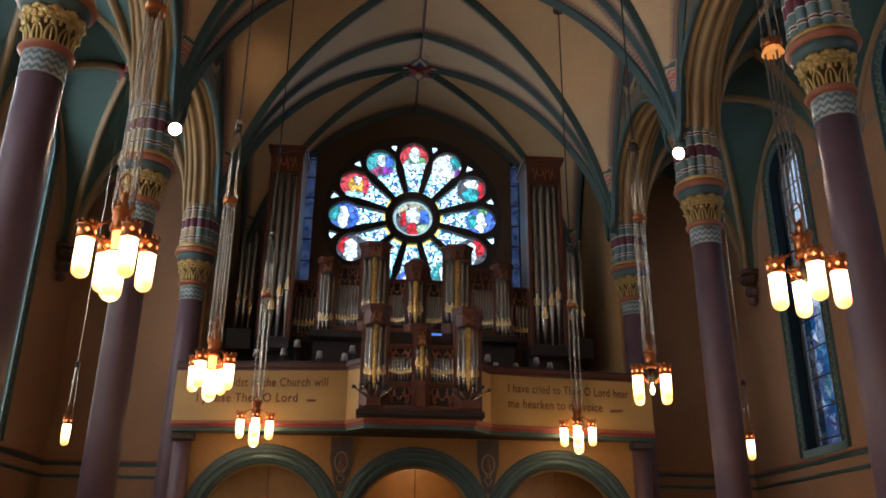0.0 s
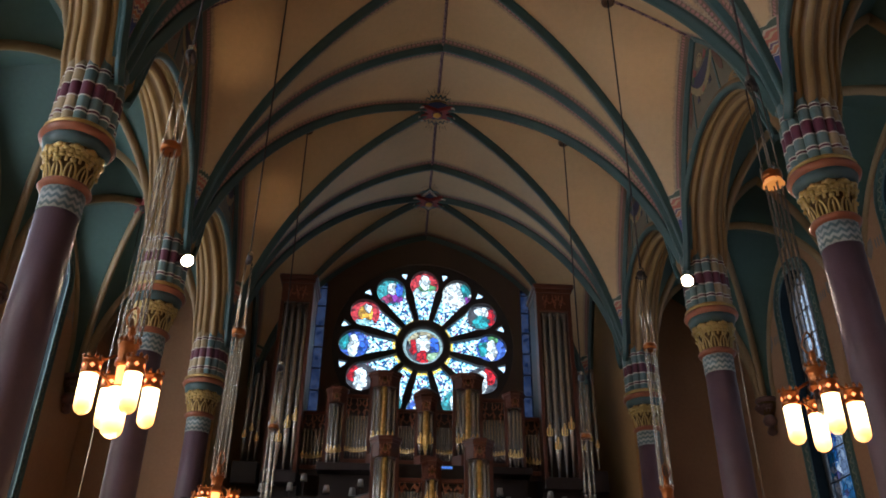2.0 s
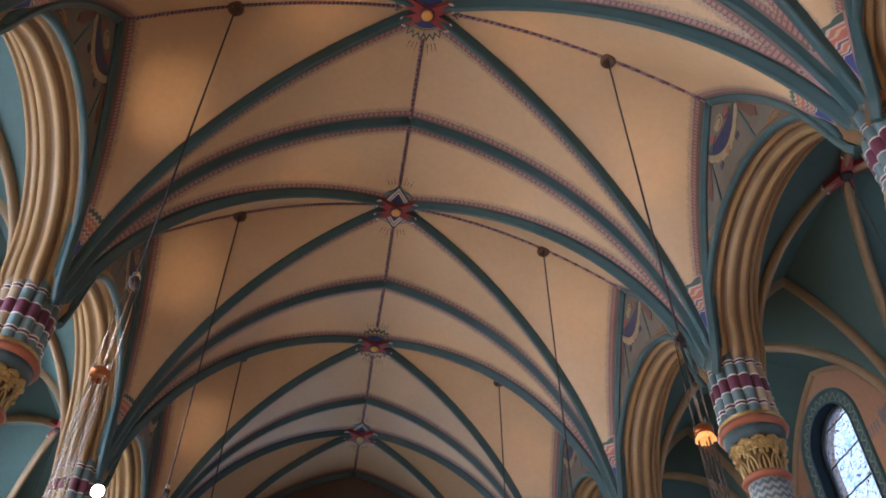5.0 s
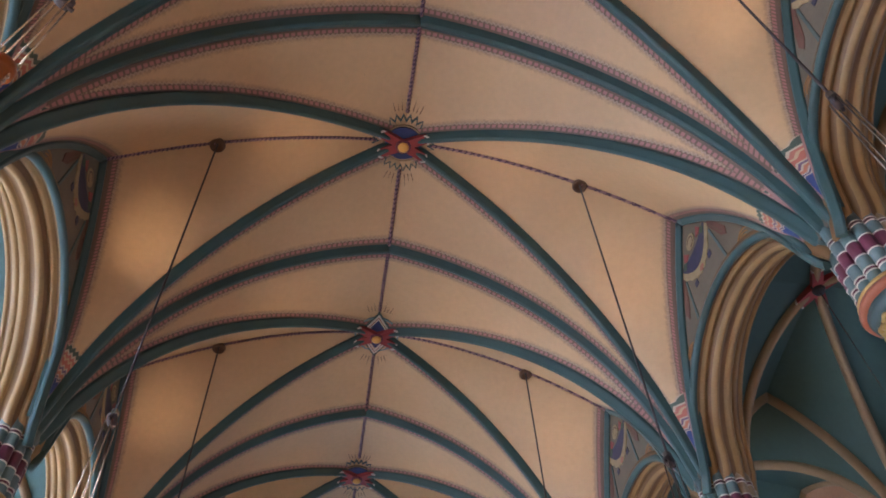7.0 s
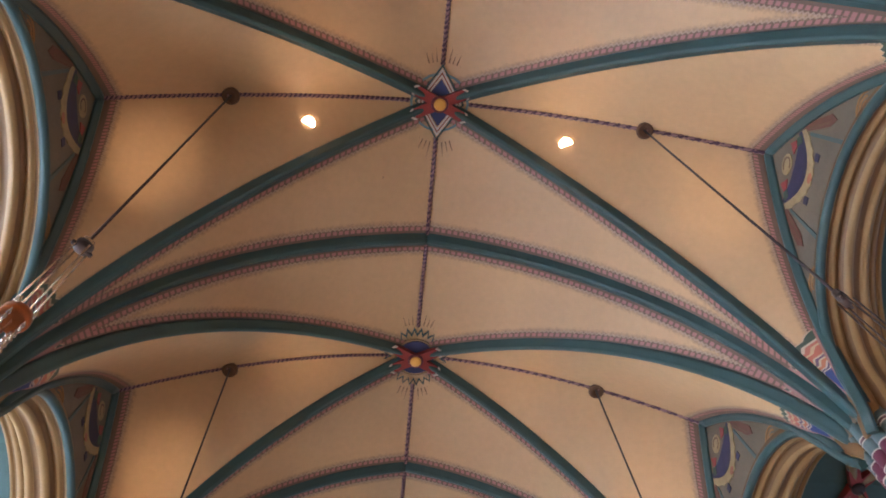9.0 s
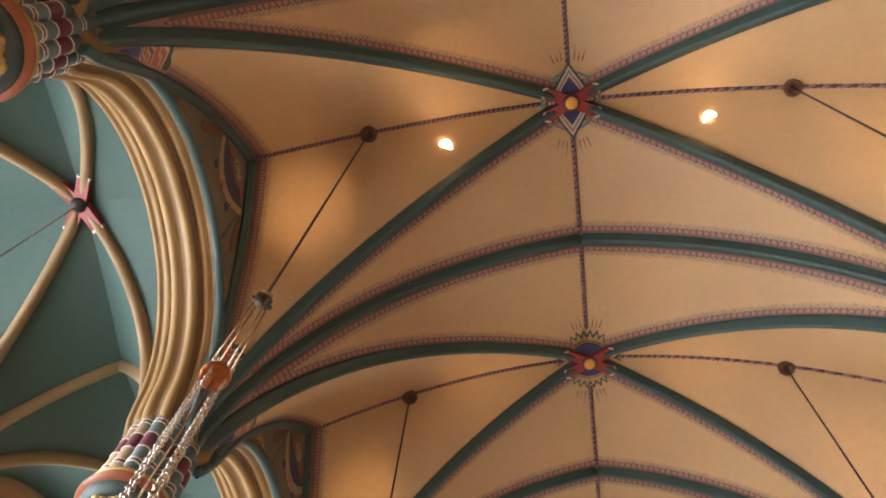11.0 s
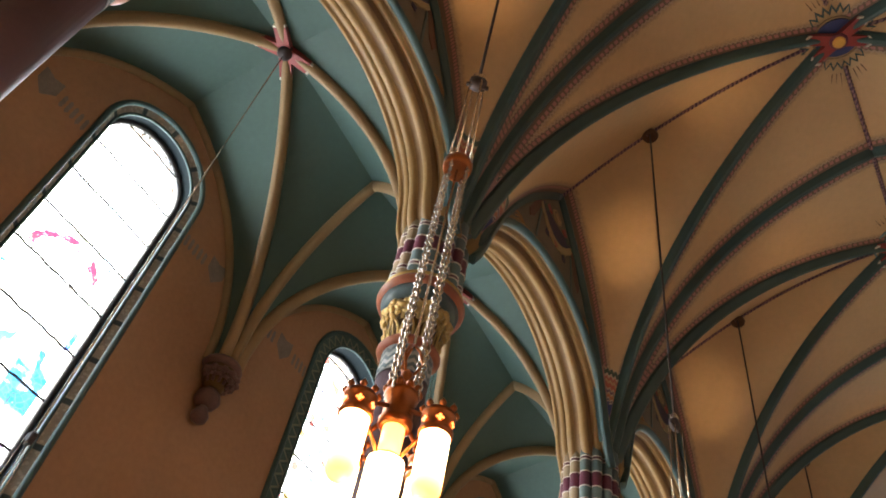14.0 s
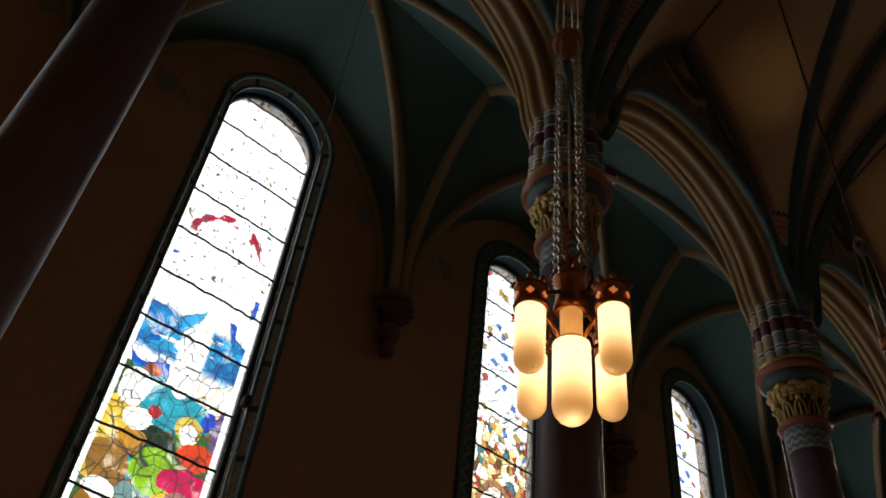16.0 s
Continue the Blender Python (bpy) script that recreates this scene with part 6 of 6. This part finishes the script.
great = empty("great_organ", 0, 0, 0)
tagged(great, "tall dark oak organ case with tin pipes before the rose window", "organ")
GY = 26.5
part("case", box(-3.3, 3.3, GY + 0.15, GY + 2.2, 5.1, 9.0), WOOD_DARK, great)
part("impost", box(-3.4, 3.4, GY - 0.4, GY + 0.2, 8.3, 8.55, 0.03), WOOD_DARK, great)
for s, seed in ((-1, 31), (1, 41)):
    xa, xb = sorted((s * 0.93, s * 1.82))
    tower(great, xa, xb, GY, 8.5, 8.9, 11.65, 5)
    xa, xb = sorted((s * 0.32, s * 0.92))
    flat(great, xa, xb, GY, 8.4, 8.75, 10.45, 7, seed)
    xa, xb = sorted((s * 1.84, s * 2.62))
    flat(great, xa, xb, GY, 8.4, 8.75, 10.9, 8, seed + 1)
    xa, xb = sorted((s * 2.64, s * 3.2))
    tower(great, xa, xb, GY, 8.3, 8.5, 11.05, 4, False)
    xa, xb = sorted((s * 3.25, s * 4.1))
    flat(great, xa, xb, GY + 0.3, 8.3, 8.6, 10.4, 7, seed + 2)
tower(great, -0.30, 0.30, GY, 8.4, 8.85, 10.85, 3)
part("finial", lathe([(0.42, 10.85), (0.40, 10.95), (0.25, 11.08), (0.10, 11.16), (0.0, 11.2)], 16, centre=(0, GY - 0.1)), WOOD, great)
for s in (-1, 1):
    t = empty("pedal_tower", 0, 0, 0)
    tagged(t, "tall dark oak pedal tower with long tin pipes", "organ", "pedal towers of the organ")
    xa, xb = (-5.10, -4.00) if s < 0 else (3.80, 5.02)
    cx = (xa + xb) / 2
    part("case", box(xa, xb, GY + 0.2, GY + 1.2, 5.1, 15.0), WOOD_DARK, t)
    part("cornice", box(xa - 0.12, xb + 0.12, GY - 0.45, GY + 1.25, 14.95, 15.1, 0.03), WOOD, t)
    part("cornice", box(xa - 0.05, xb + 0.05, GY - 0.38, GY + 1.22, 14.80, 14.95, 0.03), WOOD, t)
    part("frieze", box(xa, xb, GY - 0.3, GY + 0.2, 14.1, 14.8, 0.02), WOOD, t)
    carving(t, xa + 0.2, xb - 0.2, GY - 0.33, 14.2, 14.7, 77)
    for e in (xa + 0.06, xb - 0.06):
        part("post", box(e - 0.06, e + 0.06, GY - 0.3, GY + 0.2, 8.2, 14.1, 0.01), WOOD, t)
    part("base", box(xa, xb, GY - 0.3, GY + 0.2, 7.9, 8.3, 0.03), WOOD_DARK, t)
    for i, (u, f) in enumerate(((-0.36, 1.2), (-0.12, 0.75), (0.12, 1.2), (0.36, 1.45))):
        pipe(t, cx + u, GY - 0.12 - 0.1 * math.cos(u * 3), 8.3, 0.112, 5.75, f + 0.15)
    for i in range(3):
        pipe(t, cx + s * (0.85 + 0.2 * i), GY + 0.1, 8.6 + 0.05 * i, 0.07, 3.4 - 0.5 * (i % 2), 0.7 + 0.25 * (i % 2))
    part("side_base", box(*sorted((cx + s * 0.7, cx + s * 1.5)), GY - 0.05, GY + 0.3, 7.9, 8.6, 0.02), WOOD_DARK, t)
tagged(part("screen", box(0.28, 0.62, 22.80, 22.95, 7.30, 7.62, 0.01), SCREEN), "small lit blue monitor above the gallery rail", "screen")


def desk_lamp(x, y, z):
    d = empty("desk_lamp", x, y, z)
    part("stem", rod((0, 0, -1.2), (0, 0, 0.02), 0.015), IRON, d)
    part("shade", lathe([(0.11, -0.02), (0.075, 0.2), (0.07, 0.2), (0.1, -0.02)], 14), SHADE, d, "white cone shade")
    return tagged(d, "small music desk lamp with white cone shade", "lamp", "desk lamps in the gallery")


for x, y, z in ((-4.75, 24.6, 7.25), (-3.95, 24.6, 7.3), (-3.65, 25.3, 7.75), (-2.9, 24.6, 7.25), (-2.15, 24.6, 7.2), (-1.95, 25.2, 7.6),
                (2.15, 24.6, 7.3), (2.4, 24.6, 7.05), (3.0, 24.6, 7.05), (3.75, 25.2, 7.4), (4.05, 24.6, 7.1)):
    desk_lamp(x, y, z)
for x in (2.35, 2.75, 3.75, 4.15):
    s = empty("music_stand", x, 24.3, 5.05)
    part("post", rod((0, 0, 0), (0, 0, 1.72), 0.02), IRON, s)
    d = part("desk", box(-0.26, 0.26, -0.012, 0.012, -0.14, 0.14, 0.005), STEEL, s)
    d.matrix_basis = pose(0, -0.05, 1.85, -38, 0, 0)
    tagged(s, "steel music stand with tilted desk behind the rail", "music stand", "music stands in the gallery")

# ---- lamps ----


def chain(a, b, parent, material, link=0.064, r=0.0095):
    """Links turned by quarter turns, one mesh."""
    a, b = Vector(a), Vector(b)
    n = int((b - a).length / (link * 0.72))
    d = (b - a).normalized()
    s = d.cross(Vector((0.2, 0.9, 0.1))).normalized()
    q = d.cross(s)
    bm = bmesh.new()
    for i in range(n):
        c = a + d * ((i + 0.5) * (b - a).length / n)
        u = s if i % 2 else q
        side = q if i % 2 else s
        pts = [c + d * (link * 0.5 * math.cos(t)) + u * (link * 0.24 * math.sin(t)) for t in [2 * math.pi * j / 8 for j in range(9)]]
        sweep(pts, circle(r, 4), side, bm, caps=False)
    return part("chain", bm, material, parent)


def tube(parent, x, y, z0, z1, r):
    """Opal glass cylinder with a round bottom, lit from inside."""
    prof = [(0.0, z0)] + [(r * math.sin(a), z0 + r * (1 - math.cos(a))) for a in [math.pi / 2 * i / 6 for i in range(1, 7)]] + [(r, z1)]
    bm = lathe(prof, 20)
    ob = part("glass_tube", bm, LAMP_GLASS, parent, "lit cream opal glass")
    ob.location = (x, y, 0)
    return ob


def cap_ring(parent, x, y, z0, z1, r):
    """Copper gallery round the head of a tube, pierced and crested."""
    c = part("cap", lathe([(r * 1.02, z0), (r * 1.16, z0 + 0.01), (r * 1.16, z0 + 0.04), (r * 1.08, z0 + 0.05), (r * 1.08, z1 - 0.04), (r * 1.16, z1 - 0.03), (r * 1.16, z1), (r * 0.95, z1), (r * 0.95, z0 + 0.03)], 20), COPPER, parent)
    c.location = (x, y, 0)
    bm = bmesh.new()
    for i in range(8):
        a = 2 * math.pi * i / 8
        lathe([(0.0, z1 - 0.005), (0.022, z1 + 0.01), (0.026, z1 + 0.03), (0.012, z1 + 0.05), (0.0, z1 + 0.07)], 6, bm, (r * 1.12 * math.cos(a), r * 1.12 * math.sin(a)))
    part("cresting", bm, COPPER, c)["kind"] = "stuff"
    bm = bmesh.new()
    for i in range(6):
        a = 2 * math.pi * (i + 0.5) / 6
        p = Vector((math.cos(a), math.sin(a), 0))
        q = Vector((-p.y, p.x, 0))
        zc = (z0 + z1) / 2
        for du, dz in ((0, 0), (0.017, 0), (-0.017, 0), (0, 0.017), (0, -0.017)):
            o = p * (r * 1.09) + q * du + Vector((0, 0, zc + dz))
            bm.faces.new([bm.verts.new(o + q * (0.012 * math.cos(t)) + Vector((0, 0, 0.012 * math.sin(t)))) for t in [2 * math.pi * j / 6 for j in range(6)]])
    part("pierced_cross", bm, GLOW_HOLE, c, "lit pierced quatrefoil")["kind"] = "stuff"
    return c


GLOW_HOLE, nt_, b_ = nodes_of("light_through_piercing", 0.5)
b_.inputs["Emission Color"].default_value, b_.inputs["Emission Strength"].default_value = (1.0, 0.25, 0.05, 1), 3.0
BULB, nt_, b_ = nodes_of("lit_bare_bulb", 0.5)
b_.inputs["Emission Color"].default_value, b_.inputs["Emission Strength"].default_value = (1.0, 0.7, 0.4, 1), 14.0


def chandelier(x, y, kind="full", turn=0.0, metal=None):
    metal = metal or STEEL
    c = empty("chandelier", x, y, 0)
    c.rotation_euler = (0, 0, turn)
    part("ceiling_ring", lathe([(0.09, 18.66), (0.17, 18.58), (0.185, 18.52), (0.165, 18.46), (0.11, 18.47), (0.08, 18.56)], 20), BROWN_LINE, c, "dark iron ring at the vault")
    part("cable", rod((0, 0, 18.62), (0, 0, 10.28), 0.02), IRON, c)
    p = part("pulley", box(-0.07, 0.07, -0.05, 0.05, 10.12, 10.32, 0.02), metal, c)
    part("wheel", lathe([(0.03, -0.06), (0.10, -0.05), (0.10, 0.05), (0.03, 0.06)], 14), IRON, p).matrix_basis = pose(0, 0, 10.14, 90)
    part("fork", box(-0.13, 0.13, -0.02, 0.02, 10.06, 10.12, 0.01), IRON, p)
    for a in (0.4, 1.97, 3.54, 5.11):
        part("hanger", rod((0.09 * math.cos(a), 0.09 * math.sin(a), 10.1), (0.115 * math.cos(a), 0.115 * math.sin(a), 8.46), 0.011), metal, c)
    r_ = part("spreader", lathe([(0.0, 8.38), (0.10, 8.37), (0.135, 8.36), (0.145, 8.40), (0.145, 8.47), (0.12, 8.50), (0.05, 8.49)], 20), COPPER, c, "copper spreader ring")
    for a in (0.96, 2.53, 4.10, 5.67):
        part("hook", lathe([(0.0, 8.44), (0.02, 8.46), (0.02, 8.56), (0.0, 8.6)], 6, centre=(0.135 * math.cos(a), 0.135 * math.sin(a))), metal, r_)
        chain((0.115 * math.cos(a), 0.115 * math.sin(a), 8.38), (0.132 * math.cos(a), 0.132 * math.sin(a), 5.46), c, metal)
    part("rod", rod((0, 0, 8.36), (0, 0, 5.95), 0.012), metal, c)
    bm = bmesh.new()
    for k in range(3):
        a = 2 * math.pi * k / 3
        sweep([(0.0, 0.0, 5.98), (0.06 * math.cos(a), 0.06 * math.sin(a), 5.92), (0.10 * math.cos(a), 0.10 * math.sin(a), 5.80), (0.05 * math.cos(a), 0.05 * math.sin(a), 5.70), (0, 0, 5.64)], circle(0.012, 5), (-math.sin(a), math.cos(a), 0), bm)
    part("scroll", bm, COPPER, c)
    part("finial", lathe([(0.0, 5.74), (0.045, 5.68), (0.05, 5.62), (0.03, 5.56), (0.06, 5.50), (0.04, 5.44)], 12), COPPER, c)
    part("crown", lathe([(0.09, 5.18), (0.122, 5.20), (0.122, 5.24), (0.108, 5.26), (0.108, 5.42), (0.122, 5.44), (0.127, 5.48), (0.114, 5.49), (0.09, 5.46)], 24), COPPER, c, "polished copper crown")
    bm = bmesh.new()
    for i in range(10):
        a = 2 * math.pi * i / 10
        lathe([(0.0, 5.48), (0.028, 5.49), (0.03, 5.52), (0.012, 5.55), (0.0, 5.575)], 6, bm, (0.117 * math.cos(a), 0.117 * math.sin(a)))
    part("cresting", bm, COPPER, c)["kind"] = "stuff"
    part("stem", lathe([(0.074, 4.90), (0.078, 5.18)], 18), IRON if kind != "full" else AMBER_GLASS, c)
    for a in (0.785, 2.356, 3.927, 5.498):
        cx, cy = 0.375 * math.cos(a), 0.375 * math.sin(a)
        part("arm", rod((0.115 * math.cos(a), 0.115 * math.sin(a), 5.30), (cx, cy, 5.14), 0.018), COPPER, c)
        part("bracket", rod((0.10 * math.cos(a), 0.10 * math.sin(a), 4.90), (0.26 * math.cos(a), 0.26 * math.sin(a), 5.05), 0.014), COPPER, c)
        cap_ring(c, cx, cy, 4.99, 5.17, 0.100)
        tube(c, cx, cy, 4.51, 5.01, 0.100)
    if kind == "full":
        tube(c, 0, 0, 4.31, 4.90, 0.126)
        part("collar", lathe([(0.10, 4.89), (0.118, 4.88), (0.12, 4.91), (0.105, 4.93)], 20), COPPER, c)
    elif kind == "bulb":
        part("bulb", lathe([(0.0, 4.66), (0.035, 4.70), (0.045, 4.76), (0.02, 4.86), (0.015, 4.92)], 12), BULB, c)
    return tagged(c, "copper chandelier with lit opal glass tubes hung on long chains", "chandelier", "chandeliers of the nave")


full = chandelier(-LAMP_X, Y_B(1), "full", 0.72)
for k in range(FIRST, LAST + 1):
    if k != 1:
        copy_thing(full, pose(-LAMP_X, Y_B(k), 0, 0, 0, 20 + 31 * k))
copy_thing(full, pose(LAMP_X, Y_B(4), 0, 0, 0, 118))
# East side chains carry their backlit look in the metal's colour.
dull = tagged(chandelier(LAMP_X, Y_B(0), "full", 0.17, BACKLIT_STEEL), "copper chandelier with lit opal tubes on chains coloured as backlit")
copy_thing(dull, pose(LAMP_X, Y_B(1), 0, 0, 0, 37))
bare = chandelier(LAMP_X, Y_B(2), "none", 0.55, BACKLIT_STEEL)
# Added glowing disc in place of the light on this spreader's underside.
part("spreader_glow", lathe([(0.0, 8.26), (0.13, 8.265), (0.155, 8.28), (0.12, 8.36)], 16), SPREADER_GLOW, bare, "added amber glow for the lit underside of the spreader")
tagged(bare, "copper chandelier of four lit opal tubes without a central one")
tagged(chandelier(LAMP_X, Y_B(3), "bulb", -0.327), "copper chandelier with a bare bulb amid four lit tubes")
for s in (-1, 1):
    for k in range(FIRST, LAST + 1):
        share = (1.1, 1.1, 0.9, 0.75, 0.65)[k] * (1.2 if s < 0 else 0.72)   # these added lamps are set weaker towards the organ and the east side
        # Unseen narrow spots over the spreader, added to throw bright patches on the vault.
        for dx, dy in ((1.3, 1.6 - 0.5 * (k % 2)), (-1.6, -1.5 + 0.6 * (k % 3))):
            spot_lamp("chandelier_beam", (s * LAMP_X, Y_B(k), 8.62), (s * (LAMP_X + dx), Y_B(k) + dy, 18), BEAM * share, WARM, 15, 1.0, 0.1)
        # Extra point lamp below the tubes, added to strengthen their warm light.
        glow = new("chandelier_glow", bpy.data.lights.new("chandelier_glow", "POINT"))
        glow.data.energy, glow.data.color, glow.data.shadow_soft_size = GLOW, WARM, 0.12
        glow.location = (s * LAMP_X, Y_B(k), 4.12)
        # Unseen wide spot over the spreader, standing in for the tubes' upward light.
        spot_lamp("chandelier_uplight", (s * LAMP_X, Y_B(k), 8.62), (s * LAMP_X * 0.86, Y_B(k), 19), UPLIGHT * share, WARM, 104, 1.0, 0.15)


def pendant(x, y):
    p = empty("pendant_lamp", x, y, 0)
    part("cable", rod((0, 0, AISLE_B - 0.28), (0, 0, 6.35), 0.012), STEEL, p)
    part("pulley", box(-0.06, 0.06, -0.04, 0.04, 6.28, 6.42, 0.015), IRON, p)
    for a in (0.5, 2.6, 4.7):
        part("hanger", rod((0.05 * math.cos(a), 0.05 * math.sin(a), 6.3), (0.09 * math.cos(a), 0.09 * math.sin(a), 4.95), 0.008), STEEL, p)
    cap_ring(p, 0, 0, 4.78, 4.96, 0.10)
    tube(p, 0, 0, 4.25, 4.80, 0.10)
    return tagged(p, "single lit opal tube lamp hung from the aisle vault", "pendant lamp", "pendant lamps of the aisles")


pend = pendant(-AISLE_X, Y_B(0))
for s in (-1, 1):
    for k in range(FIRST, LAST + 1):
        if (s, k) != (-1, FIRST):
            copy_thing(pend, pose(s * AISLE_X, Y_B(k), 0))


def floodlight(s, y):
    f = empty("floodlight", s * 6.30, y, 11.40)
    part("housing", lathe([(0.06, 0.20), (0.13, 0.10), (0.18, -0.05), (0.18, -0.08), (0.17, -0.08)], 18), IRON, f).matrix_basis = pose(0, 0, 0, -78, 0, 0)
    part("lens", lathe([(0.0, -0.12), (0.09, -0.11), (0.15, -0.08)], 18), FLOOD_GLASS, f, "glaring lit lens").matrix_basis = pose(0, 0, 0, -78, 0, 0)
    part("bracket", box(min(0, s * 0.35), max(0, s * 0.35), 0.1, 0.15, -0.03, 0.03), IRON, f)
    tagged(f, "glaring round floodlight fixed to a column head", "floodlight", "floodlights on the columns")


for s in (-1, 1):
    floodlight(s, Y_T(3) - 0.6)
    spot_lamp("flood_beam", (s * 6.30, Y_T(3) - 0.75, 11.40), (s * 2.0, Y_T(0), 6.0), FLOOD, (1.0, 0.8, 0.6), 90, 0.8, 0.12)
for x in (-2.76, 2.76):
    d = empty("ceiling_light", x, 3.97, 0)
    part("lamp_disc", lathe([(0.0, DISC_Z), (0.13, DISC_Z), (0.15, DISC_Z + 0.03), (0.15, DISC_Z + 0.6)], 20), BULB, d)
    tagged(d, "small round white light set in the vault", "ceiling light", "lights set in the vault")


VENT_PAINT = plain("vent_rim_paint", (0.34, 0.22, 0.12), 0.6)


def ceiling_vent(y):
    v = empty("ceiling_vent", -1.17, y, 19.36)
    part("rim", lathe([(0.05, 0.30), (0.075, 0.30), (0.075, 0.0), (0.06, -0.012), (0.05, 0.0)], 16), VENT_PAINT, v)
    part("grille", lathe([(0.0, 0.01), (0.052, 0.012), (0.052, 0.30)], 16), BROWN_LINE, v)
    return tagged(v, "small dark round vent in the cream vault plaster", "vent", "vents in the nave vault")


for k, dy in ((1, 1.7), (2, -1.8), (3, -1.9), (4, -1.9)):
    ceiling_vent(Y_B(k) + dy)
